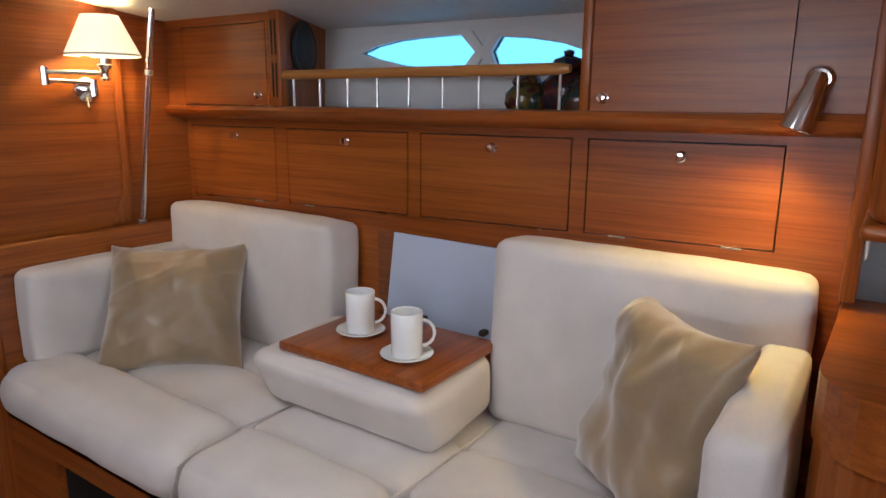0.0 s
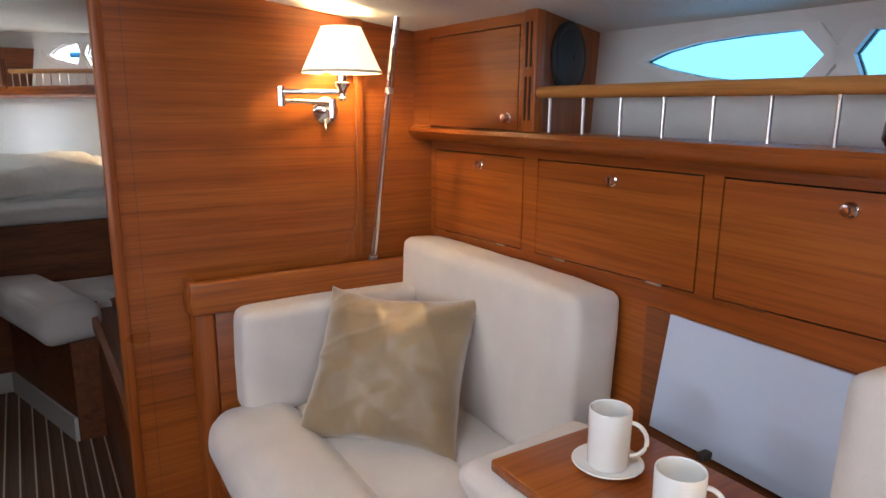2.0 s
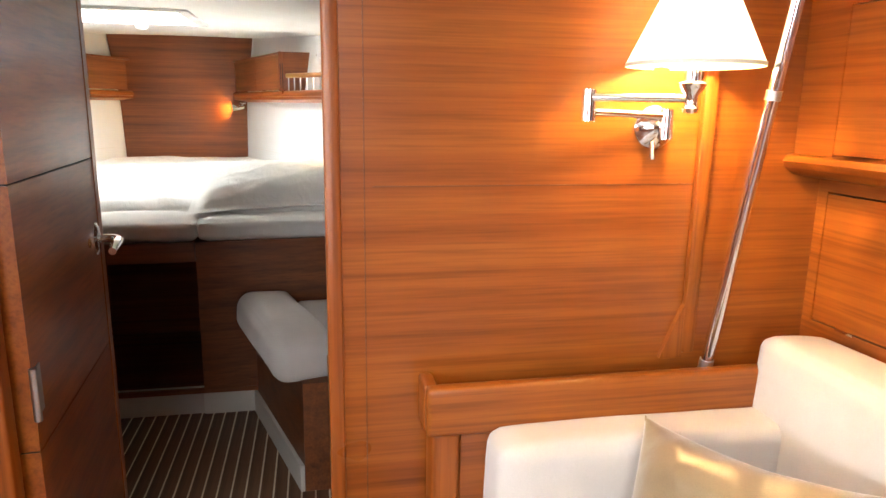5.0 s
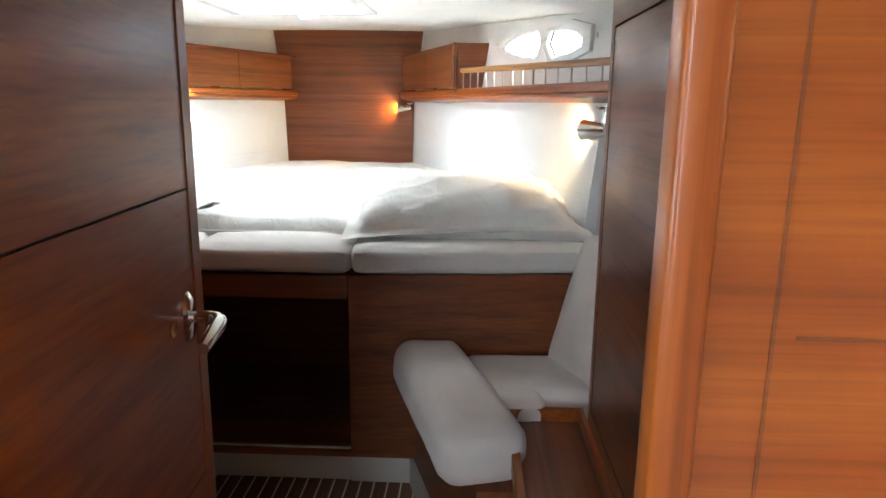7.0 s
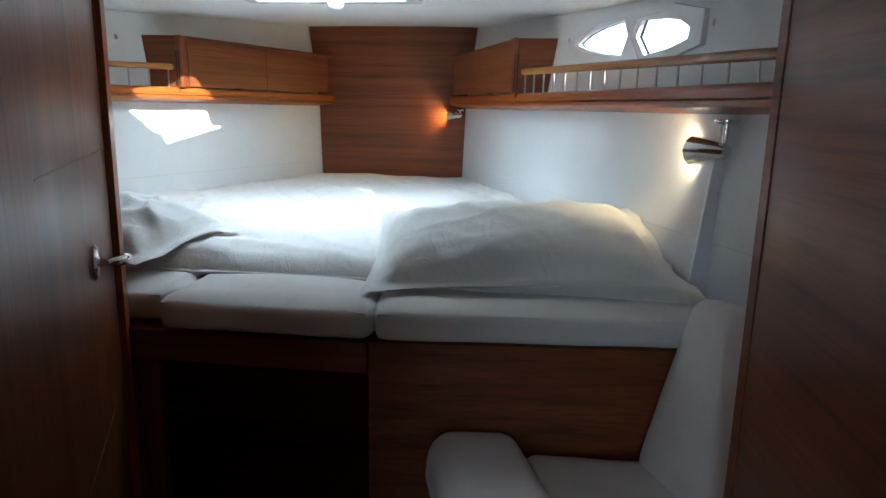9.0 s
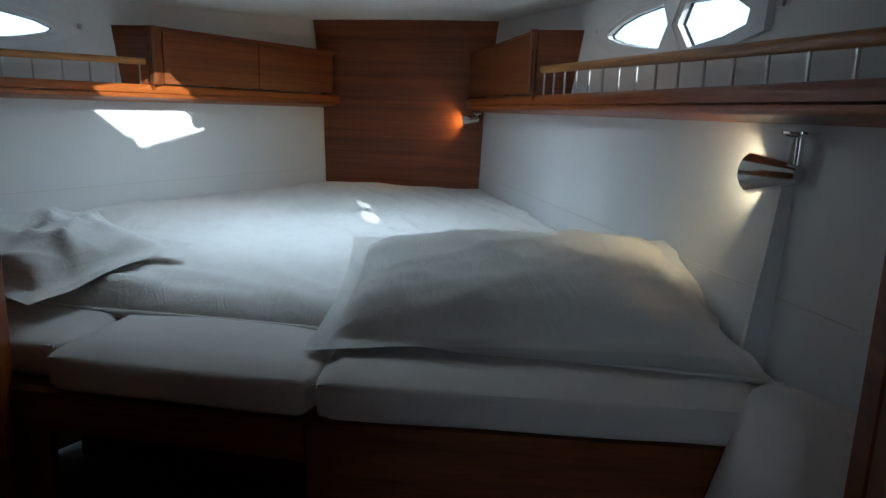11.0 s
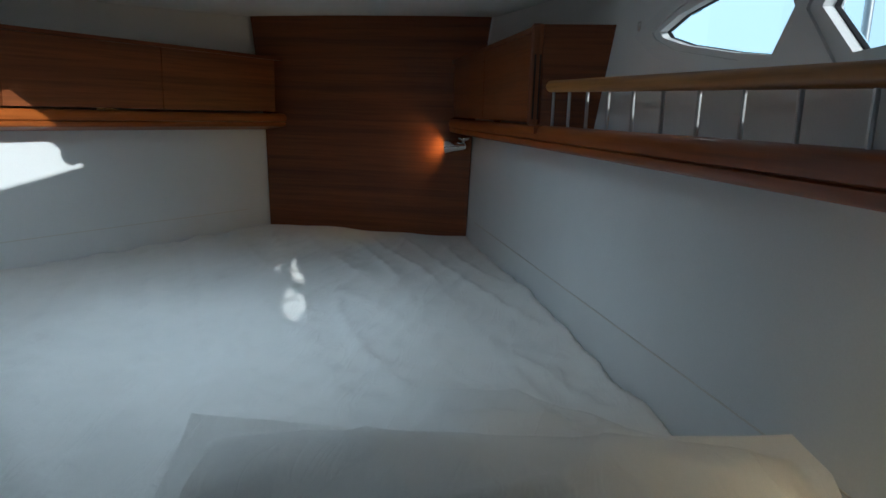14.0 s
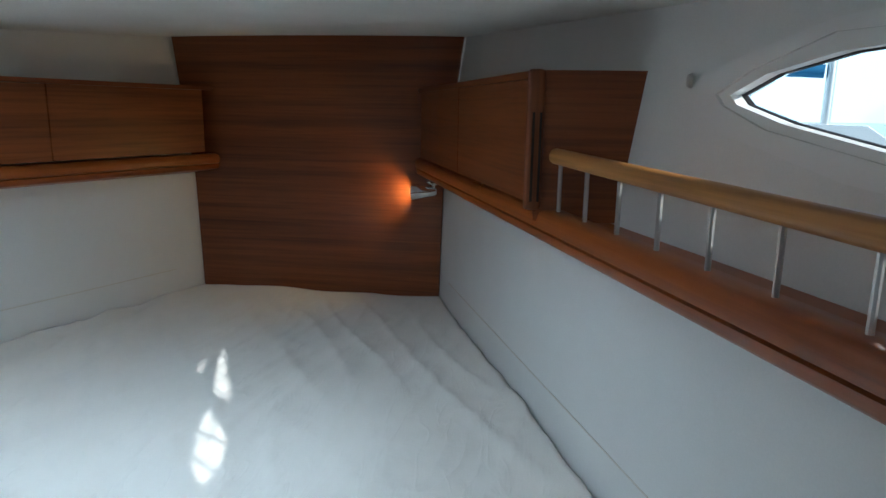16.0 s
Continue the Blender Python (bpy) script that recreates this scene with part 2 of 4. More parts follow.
def plate(outer, holes, place, thick):
    """A slab with openings: loops of (u, v), laid out by place(u, v, depth)."""
    bm = bmesh.new()
    front, edges = [], []
    for lp in [outer, *holes]:
        vs = [bm.verts.new((u, v, 0)) for u, v in lp]
        front.append(vs)
        edges += [bm.edges.new((vs[i], vs[(i + 1) % len(vs)])) for i in range(len(vs))]
    if holes:
        bmesh.ops.triangle_fill(bm, edges=edges, use_beauty=True, use_dissolve=False)
    else:
        bm.faces.new(front[0])
    faces = [[(v.co.x, v.co.y) for v in f.verts] for f in bm.faces]
    bm.free()
    bm = bmesh.new()
    cache = {}

    def vert(u, v, d):
        k = (round(u, 6), round(v, 6), d)
        if k not in cache:
            cache[k] = bm.verts.new(place(u, v, d))
        return cache[k]

    for f in faces:
        bm.faces.new([vert(u, v, 0.0) for u, v in f])
        bm.faces.new([vert(u, v, thick) for u, v in reversed(f)])
    for lp in [outer, *holes]:
        for (a, b), (c, d) in zip(lp, lp[1:] + lp[:1]):
            bm.faces.new((vert(a, b, 0.0), vert(c, d, 0.0), vert(c, d, thick), vert(a, b, thick)))
    return bm


def rect(a, b, c, d):
    return [(a, b), (c, b), (c, d), (a, d)]


def cushion(size, r=0.05, puff=0.012, rough=0.004, cuts=12, m=None, seed=0, freq=5.0):
    """A padded block about its middle, with round edges, a swell and slight unevenness."""
    bm = bmesh.new()
    bmesh.ops.create_cube(bm, size=2)
    bmesh.ops.subdivide_edges(bm, edges=bm.edges[:], cuts=cuts, use_grid_fill=True)
    half = Vector(size) / 2
    r = min(r, *[h * 0.95 for h in half])
    for v in bm.verts:
        q = Vector([math.sin(c * math.pi / 2 * 0.999) * 0.35 + c * 0.65 for c in v.co])
        p = Vector([c * h for c, h in zip(q, half)])
        core = Vector([max(-(h - r), min(h - r, c)) for c, h in zip(p, half)])
        d = p - core
        if d.length > 1e-6:
            d = d.normalized()
            p = core + d * r
        else:
            d = Vector((0, 0, 0))
        sw = [1 - abs(c) ** 2.2 for c in v.co]
        i = max(range(3), key=lambda k: abs(v.co[k]))
        others = [sw[k] for k in range(3) if k != i]
        n = Vector((0, 0, 0))
        n[i] = 1 if v.co[i] > 0 else -1
        p += n * puff * others[0] * others[1]
        k = noise.noise(p * freq + Vector((seed * 3.7, seed, 0))) + 0.5 * noise.noise(p * freq * 2.7 + Vector((0, seed, 5)))
        v.co = p + (n + d) * 0.5 * rough * k
    if m is not None:
        bmesh.ops.transform(bm, matrix=m, verts=bm.verts)
    return bm


def pillow(w, h, t, m, seed=1, flange=0.0, wrinkle=0.012, pinch=0.10, n=44, ridge=1.0):
    """A filled cloth bag lying in its own xy plane."""
    bm = bmesh.new()
    grids = []
    for side in (1, -1):
        g = []
        for i in range(n + 1):
            row = []
            for j in range(n + 1):
                u, v = 2 * i / n - 1, 2 * j / n - 1
                fu = u * (1 - pinch * (1 - v * v) * abs(u) ** 3 * 0.6)
                fv = v * (1 - pinch * (1 - u * u) * abs(v) ** 3)
                x, y = fu * w / 2, fv * h / 2
                eu = min(1, (1 - abs(u)) * w / 2 / max(flange, 1e-3)) if flange else 1
                ev = min(1, (1 - abs(v)) * h / 2 / max(flange, 1e-3)) if flange else 1
                k = max(0, 1 - abs(u) ** 2.6) ** 0.55 * max(0, 1 - abs(v) ** 2.6) ** 0.55
                if flange:
                    a, b = max(0, (abs(u) * w / 2) / (w / 2 - flange)), max(0, (abs(v) * h / 2) / (h / 2 - flange))
                    k = max(0, 1 - a ** 2.6) ** 0.5 * max(0, 1 - b ** 2.6) ** 0.5 if a < 1 and b < 1 else 0
                edge = max(abs(u), abs(v))
                p = Vector((x * 6, y * 6, seed * 2.3))
                rad = math.atan2(v, u)
                fold = noise.noise(Vector((rad * 3.2, edge * 1.2, seed * 5.1))) * edge ** 2
                z = side * (k * t / 2 + 0.0015)
                z += wrinkle * (noise.noise(p) * 0.8 + 0.5 * noise.noise(p * 2.3)) * (0.08 + k) * (1 if side > 0 else 0.4)
                crease2 = (1 - abs(noise.noise(Vector((x * 7 + y * 5, y * 3 - x * 2, seed * 1.9))))) ** 7
                crease3 = (1 - abs(noise.noise(Vector((x * 4 - y * 13, x * 3, seed * 4.9))))) ** 6
                z += ridge * wrinkle * (0.7 * crease2 + 0.55 * crease3) * min(1, k * 2)
                z += wrinkle * 0.7 * fold * min(1, k * 3 + (0.4 if flange else 0))
                row.append((x, y, z, k))
            g.append(row)
        grids.append(g)
    vs = {}
    for s, g in enumerate(grids):
        for i in range(n + 1):
            for j in range(n + 1):
                rim = i in (0, n) or j in (0, n)
                if s == 1 and rim:
                    vs[1, i, j] = vs[0, i, j]
                else:
                    x, y, z, k = g[i][j]
                    if s == 1:
                        z = min(z, grids[0][i][j][2] - 0.003)
                    vs[s, i, j] = bm.verts.new((x, y, z))
    for s in (0, 1):
        for i in range(n):
            for j in range(n):
                q = [vs[s, i, j], vs[s, i + 1, j], vs[s, i + 1, j + 1], vs[s, i, j + 1]]
                bm.faces.new(q if s == 0 else q[::-1])
    bmesh.ops.transform(bm, matrix=m, verts=bm.verts)
    return bm


def prism(outline, place, depth):
    return plate(outline, [], place, depth)

# ---- the hull's lines ----
MID = -0.21  # the boat's centre line


def hull_x(y, z):
    """The starboard lining of the fore cabin."""
    return 0.215 + 0.385 * (4.06 - y) + (0.144 if z > 1.27 else 0.03) * (z - 1.27)


def shelf_x(y):
    return 0.508 + 0.36 * (2.986 - y)


def front_x(y):
    """The moulded edge of the eyebrow shelf."""
    return shelf_x(y) + 0.006 + 0.011 * (4.05 - y)


def flip(p, side):
    return Vector(p) if side > 0 else Vector((2 * MID - p[0], p[1], p[2]))


# ---- structure ----
setting("floor", B((-2.2, -4.2, -0.05), (1.9, 4.2, -0.006)), dark_y, "dark base under the teak and holly cabin sole")

wall_fwd = setting("wall_forward", B((-1.2, 4.075, 0.0), (0.8, 4.12, 1.9)), vinyl, "white lining at the bow")
fp = prism([(-0.612, 0.6), (0.195, 0.6), (0.212, 1.26), (0.278, 1.78), (-0.695, 1.78), (-0.632, 1.26)], lambda u, v, d: (u, 4.05 + d, v), 0.02)
setting("wall_bow_panel", fp, dark_x, "teak panel closing the head of the berth, darkened as in shade")

# main bulkhead with the doorway
bulk = plate([(-2.2, 0), (0.222, 0), (0.222, 1.50), (0.70, 1.50), (0.70, 0), (1.80, 0), (1.80, 1.95), (-2.2, 1.95)], [], lambda u, v, d: (u, d, v), 0.018)
setting("wall_bulkhead", bulk, wood_x, "varnished teak main bulkhead beside the cabin doorway")
for nm, bm in (("trim_groove_level", B((0.755, -0.0008, 1.148), (1.29, 0.002, 1.150))), ("trim_groove_upright", B((0.742, -0.0008, 0.0), (0.744, 0.002, 1.6)))):
    setting(nm, bm, dark_x, "fine dark joint line in the teak bulkhead")
setting("trim_jamb_starboard", B((0.684, -0.006, 0), (0.708, 0.022, 1.53), 0.004, 3), wood_z, "rounded teak door post on the cabin doorway", True)
setting("trim_jamb_port", B((0.198, -0.012, 0), (0.226, 0.022, 1.53), 0.005, 3), wood_z, "rounded teak door post carrying the hinges", True)
setting("trim_jamb_head", B((0.226, -0.012, 1.50), (0.684, 0.022, 1.53), 0.008, 3), wood_x, "teak head of the door frame", True)
setting("trim_pilaster", B((1.279, -0.014, 0.86), (1.303, 0.0, 1.47), 0.004), wood_z, "slim upright teak batten on the bulkhead", True)
setting("trim_bulkhead_knee", prism([(1.240, 0.852), (1.281, 0.852), (1.281, 0.95)], lambda u, v, d: (u, -0.012 + d, v), 0.012), wood_z, "small teak fillet at the batten's foot")

# saloon ceiling: low side deck, rising to the coachroof
prof = [(1.80, 1.422), (1.43, 1.450), (1.06, 1.492), (0.80, 1.545), (0.55, 1.72), (0.2, 1.84), (-0.3, 1.88), (-1.2, 1.84), (-1.7, 1.55), (-2.2, 1.45)]
bm = bmesh.new()
ys = (-4.2, -1.58, -1.02, -0.001)
xs = []
for (xa, za), (xb, zb) in zip(prof, prof[1:]):
    for k in range(4):
        xs.append((xa + (xb - xa) * k / 4, za + (zb - za) * k / 4))
xs.append(prof[-1])
for (xa, za), (xb, zb) in zip(xs, xs[1:]):
    for ya, yb in zip(ys, ys[1:]):
        if ya == -1.58 and 0.07 < (xa + xb) / 2 < 0.62:
            continue
        bm.faces.new([bm.verts.new(p) for p in ((xa, ya, za), (xb, ya, zb), (xb, yb, zb), (xa, yb, za))])
bmesh.ops.remove_doubles(bm, verts=bm.verts, dist=1e-5)
setting("ceiling_saloon", bm, liner, "off-white padded headliner over the saloon", True)
setting("wall_port", plate(rect(-4.2, 0, 0.0, 2.0), [rect(-1.9, 1.19, -0.5, 1.47)], lambda u, v, d: (-2.2 - d, u, v), 0.04), wood_y, "teak lined port side of the saloon")
setting("wall_aft", plate([(-2.2, 0), (1.8, 0), (1.8, 2.0), (-2.2, 2.0)], [rect(-0.6, 0.7, 0.25, 1.85)], lambda u, v, d: (u, -4.2 - d, v), 0.04), wood_x, "teak aft bulkhead with the companionway opening")
setting("wall_saloon_outer", plate([(-4.2, 0), (0.0, 0), (0.0, 2.0), (-4.2, 2.0)], [rect(-1.40, 1.18, -0.40, 1.46)], lambda u, v, d: (1.80 + d, u, v), 0.03), gelcoat, "hull side behind the lockers")

# fore cabin: lining with portlight openings, on both sides
PANE_A = [(2.792, 1.514), (2.74, 1.536), (2.65, 1.553), (2.50, 1.560), (2.458, 1.508), (2.478, 1.448), (2.56, 1.458), (2.70, 1.482), (2.775, 1.502)]
PANE_B = [(2.398, 1.548), (2.30, 1.543), (2.20, 1.525), (2.150, 1.500), (2.150, 1.470), (2.22, 1.452), (2.345, 1.440), (2.412, 1.500)]


def swell(loop, k):
    cx, cy = sum(p[0] for p in loop) / len(loop), sum(p[1] for p in loop) / len(loop)
    out = []
    for x, y in loop:
        d = math.hypot(x - cx, y - cy)
        out.append((x + (x - cx) / d * k, y + (y - cy) / d * k))
    return out


for side, word in ((1, "starboard"), (-1, "port")):
    def on_hull(u, v, d, side=side):
        return flip((hull_x(u, v) + d, u, v), side)

    up = plate(rect(1.2, 1.271, 4.07, 1.80), [PANE_A, PANE_B], on_hull, 0.012)
    setting("wall_lining_upper_" + word, up, vinyl, "white padded hull lining with two portlight openings")
    low = plate([(1.2, 0.0), (4.07, 0.0), (4.07, 1.271), (1.2, 1.271)], [], on_hull, 0.03)
    setting("wall_lining_lower_" + word, low, vinyl, "smooth white hull lining beside the berth")
    seam = prism(rect(1.75, 0.958, 3.95, 0.9605), lambda u, v, d, side=side: flip((hull_x(u, v) - 0.0015 + d, u, v), side), 0.002)
    setting("trim_lining_seam_" + word, seam, kick_white, "faint seam along the white hull lining")

# fore cabin ceiling with the deck hatch
HX0, HX1, HY0, HY1 = -0.475, 0.115, 2.235, 2.775


def roof(x, y):
    edge = max(1.50, 1.712 - 0.066 * (4.06 - y))
    mid = max(1.665, 1.716 - 0.036 * (4.06 - y))
    w = hull_x(y, 1.6) - MID
    return edge + (mid - edge) * max(0.0, 1 - (abs(x - MID) / w) ** 2.4)


bm = bmesh.new()
gx = sorted(set([round(-2.0 + 0.14 * i, 3) for i in range(26)] + [round(HX0, 3), round(HX1, 3)]))
gy = sorted(set([round(0.03 + 0.17 * i, 3) for i in range(25)] + [HY0, HY1]))
vv = {}
for x in gx:
    for y in gy:
        w = hull_x(y, 1.6) + 0.02 - MID
        cx = max(MID - w, min(MID + w, x))
        vv[x, y] = bm.verts.new((cx, y, roof(cx, y)))
for xa, xb in zip(gx, gx[1:]):
    for ya, yb in zip(gy, gy[1:]):
        if HX0 - 0.001 <= xa and xb <= HX1 + 0.001 and HY0 - 0.001 <= ya and yb <= HY1 + 0.001:
            continue
        bm.faces.new((vv[xa, ya], vv[xb, ya], vv[xb, yb], vv[xa, yb]))
bmesh.ops.remove_doubles(bm, verts=bm.verts, dist=1e-5)
bmesh.ops.delete(bm, geom=[v for v in bm.verts if not v.link_faces], context="VERTS")
setting("ceiling_cabin", bm, liner, "smooth white headliner over the fore cabin", True)

hatch = thing("deck_hatch", (-0.18, 2.48, 1.70), "clear deck hatch in a white frame over the berth", "hatch", kind="structure")
frame_bm = plate(rect(HX0 - 0.035, HY0 - 0.035, HX1 + 0.035, HY1 + 0.035), [rect(HX0 + 0.015, HY0 + 0.015, HX1 - 0.015, HY1 - 0.015)], lambda u, v, d: (u, v, 1.652 + d), 0.115)
part("hatch_frame", frame_bm, gelcoat, hatch, smooth=False)
pane = part("pane", B((HX0 + 0.012, HY0 + 0.012, 1.765), (HX1 - 0.012, HY1 - 0.012, 1.771)), glass, hatch, "clear acrylic pane")
pane.visible_shadow = False
for hx in (HX0 + 0.12, HX1 - 0.12):
    part("latch", B((hx - 0.02, HY0 + 0.02, 1.730), (hx + 0.02, HY0 + 0.05, 1.755), 0.004), plastic, hatch)

# white dome stands for a small dome light and gives no light
part("knob", lathe([(0.0, -0.030), (0.018, -0.027), (0.029, -0.016), (0.032, 0.0)], Matrix.Translation((-0.17, HY1 - 0.005, 1.654)), 24), gelcoat, hatch, "small round white dome light on the hatch frame, unlit")


def portlight(name, loops, place, label, mat=glass):
    """A moulded white surround with its panes."""
    win = thing(name, place(*loops[0][0], 0), label, "window", kind="structure")
    for lp in loops:
        part("window_frame", plate(swell(lp, 0.032), [swell(lp, -0.001)], lambda u, v, d: place(u, v, d - 0.010), 0.020), gelcoat, win, smooth=False)
        part("gasket", plate(swell(lp, 0.0), [swell(lp, -0.003)], lambda u, v, d: place(u, v, d + 0.003), 0.006), black, win, smooth=False)
        p = part("pane", prism(swell(lp, 0.0), lambda u, v, d: place(u, v, d + 0.0105), 0.004), mat, win, smooth=False)
        p.visible_shadow = mat is not glass
    return win


OUT = [(2.878, 1.516), (2.80, 1.553), (2.66, 1.585), (2.46, 1.592), (2.25, 1.575), (2.10, 1.540), (2.085, 1.450), (2.20, 1.425), (2.40, 1.412), (2.60, 1.430), (2.78, 1.468)]
for k, side in ((1, 1), (2, -1)):
    pl = lambda u, v, d, side=side: flip((hull_x(u, v) + d, u, v), side)
    w = portlight("window_%d" % k, [PANE_A, PANE_B], pl, "pair of pointed portlights in a white moulded surround")
    part("surround", plate(OUT, [swell(PANE_A, 0.020), swell(PANE_B, 0.020)], lambda u, v, d, pl=pl: pl(u, v, d - 0.014), 0.014), gelcoat, w, smooth=False)
    for u, v in ((2.878, 1.534), (2.06, 1.500)):
        c = pl(u, v, -0.006)
        part("snap_fastener", lathe([(0.0, 0.006), (0.008, 0.005), (0.010, 0.0)], Matrix.Translation(c) @ Matrix.Rotation(radians(-90 if side > 0 else 90), 4, "Y"), 14), steel, w)

# plain outer sides aft of the berth, unseen, added to stop light leaking in
setting("wall_side_starboard", B((1.42, 0.02, 0.0), (1.45, 1.25, 1.60)), gelcoat, "unseen plain board added behind the wardrobe against stray light")
setting("wall_side_port", B((-2.02, 0.02, 0.0), (-1.99, 1.70, 1.60)), gelcoat, "unseen plain board added outside the heads against stray light")
setting("wall_heads_aft", B((-0.05, 0.50, 0.0), (0.172, 0.518, 1.60)), dark_z, "teak return of the heads bulkhead, darkened as in shade")

# ---- outside ----
setting("water", B((-400, -400, -1.0), (400, 400, -0.9)), water, "calm blue harbour water around the boat")
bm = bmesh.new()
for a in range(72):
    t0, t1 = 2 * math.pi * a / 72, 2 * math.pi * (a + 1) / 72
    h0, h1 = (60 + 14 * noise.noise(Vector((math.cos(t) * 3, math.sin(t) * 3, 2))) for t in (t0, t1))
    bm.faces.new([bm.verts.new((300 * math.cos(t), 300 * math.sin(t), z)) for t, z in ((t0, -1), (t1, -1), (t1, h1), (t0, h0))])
# haze and outside brightness are put into the shore as its own emission
hills = glowing("glowing_haze_shore", (0.70, 0.86, 0.95), 1.1, (0.3, 0.4, 0.45))
solo("backdrop", bm, hills, "distant shore around the harbour, its bright haze put in as a glow", "backdrop", kind="structure")

blue_cover, nt_, b_ = material("blue_canvas", (0.03, 0.16, 0.32), 0.8)
mb = thing("moored_boat", (4.6, 14, -0.9), "white moored yacht with dark blue cabin windows", "boat")
bt = Matrix.Translation((4.6, 14, -0.9)) @ Matrix.Rotation(radians(-24), 4, "Z")
ho = [(-4.5, -1.2), (2.5, -1.3), (5.2, 0), (2.5, 1.3), (-4.5, 1.2)]
hb = prism(ho, lambda u, v, d: bt @ Vector((u * (0.9 + 0.1 * d / 1.4), v * (0.75 + 0.25 * d / 1.4), d)), 1.4)
part("hull", hb, gelcoat, mb, smooth=False)
part("cabin", prism([(-2.4, 1.4), (2.4, 1.4), (1.2, 2.25), (-2.2, 2.35)], lambda u, v, d: bt @ Vector((u, -0.9 + d, v)), 1.8), gelcoat, mb, smooth=False)
part("window", prism([(-1.9, 1.65), (1.5, 1.65), (1.0, 2.05), (-1.8, 2.1)], lambda u, v, d: bt @ Vector((u, -0.92 + d, v)), 0.01), blue_panel, mb, smooth=False)
part("mast", tube([bt @ Vector((0.6, 0, 2.2)), bt @ Vector((0.6, 0, 13))], 0.07, 10), steel, mb)

part("boom_cover", tube([bt @ Vector((0.5, 0, 3.1)), bt @ Vector((-1.5, 0, 3.2)), bt @ Vector((-3.2, 0, 3.15))], [0.11, 0.09, 0.06], 12), blue_cover, mb, "blue sail cover")

# ---- fore cabin ----
berth = thing("berth_base", (0.2, 1.75, 0), "teak berth base with an open foot locker, darkened as in shade", "berth")
part("front_panel", prism([(0.207, 1.675), (0.97, 1.747), (0.97, 1.772), (0.207, 1.70)], lambda u, v, d: (u, v, 0.12 + d), 0.615), dark_x, berth, smooth=False)
part("front_rail", B((-0.47, 1.672, 0.657), (0.203, 1.70, 0.735), 0.003), dark_x, berth)
part("side_post", B((-0.47, 1.675, 0.12), (-0.318, 1.70, 0.655), 0.003), dark_z, berth)
part("locker_floor", B((-0.47, 1.70, 0.095), (0.95, 3.6, 0.115)), dark_x, berth)
part("locker_back", B((-0.9, 2.45, 0.115), (0.7, 2.47, 0.72)), dark_x, berth)
part("partition", B((0.207, 1.705, 0.115), (0.227, 2.44, 0.72)), dark_y, berth)
plan = [(-0.86, 1.70), (0.22, 1.71), (0.98, 1.775), (hull_x(1.9, 0.8) - 0.02, 1.9), (hull_x(4.03, 0.8) - 0.01, 4.03), (2 * MID - hull_x(4.03, 0.8) + 0.01, 4.03), (2 * MID - hull_x(2.3, 0.8) + 0.01, 2.3)]
part("platform", prism(plan, lambda u, v, d: (u, v, 0.715 + d), 0.02), dark_x, berth, smooth=False)
part("kickboard", B((-0.47, 1.715, 0.0), (0.198, 1.73, 0.118), 0.003), kick_white, berth, "off-white kickboard")
part("kickboard", B((0.198, 1.705, 0.0), (0.45, 1.72, 0.110), 0.003), kick_white, berth, "off-white kickboard")


def slab(outline, z0, z1, r=0.02, rough=0.004, seed=0):
    bm = prism(outline, lambda u, v, d: (u, v, z0 + d), z1 - z0)
    bmesh.ops.bevel(bm, geom=bm.edges[:], offset=r, segments=3, profile=0.5, affect="EDGES")
    return bm


def mattress(x0, x1, y0, y1, label, turn=0.0):
    turned = pose(x0, y0, 0, 0, 0, turn) @ pose(-x0, -y0, 0)
    bm = cushion((x1 - x0, y1 - y0, 0.085), 0.028, 0.008, 0.003, 14, pose(0, 0, 0.777) @ turned @ pose((x0 + x1) / 2, (y0 + y1) / 2, 0), seed=x0)
    ob = solo("mattress", bm, sheet_cloth, label, "mattress", "berth mattresses")
    pts = [turned @ Vector(p) for p in ((x0 + 0.012, y0 + 0.004, 0.806), (x1 - 0.012, y0 + 0.004, 0.806))]
    part("piping", tube(pts, 0.003, 8), sheet_cloth, ob)
    return ob


mattress(-0.312, 0.212, 1.668, 2.50, "off-white covered mattress section over the foot locker")
mattress(0.218, 1.02, 1.668, 2.50, "off-white covered mattress section beside the bench", 5.4)
mattress(-0.66, -0.318, 1.72, 2.50, "narrow off-white mattress section by the port side")

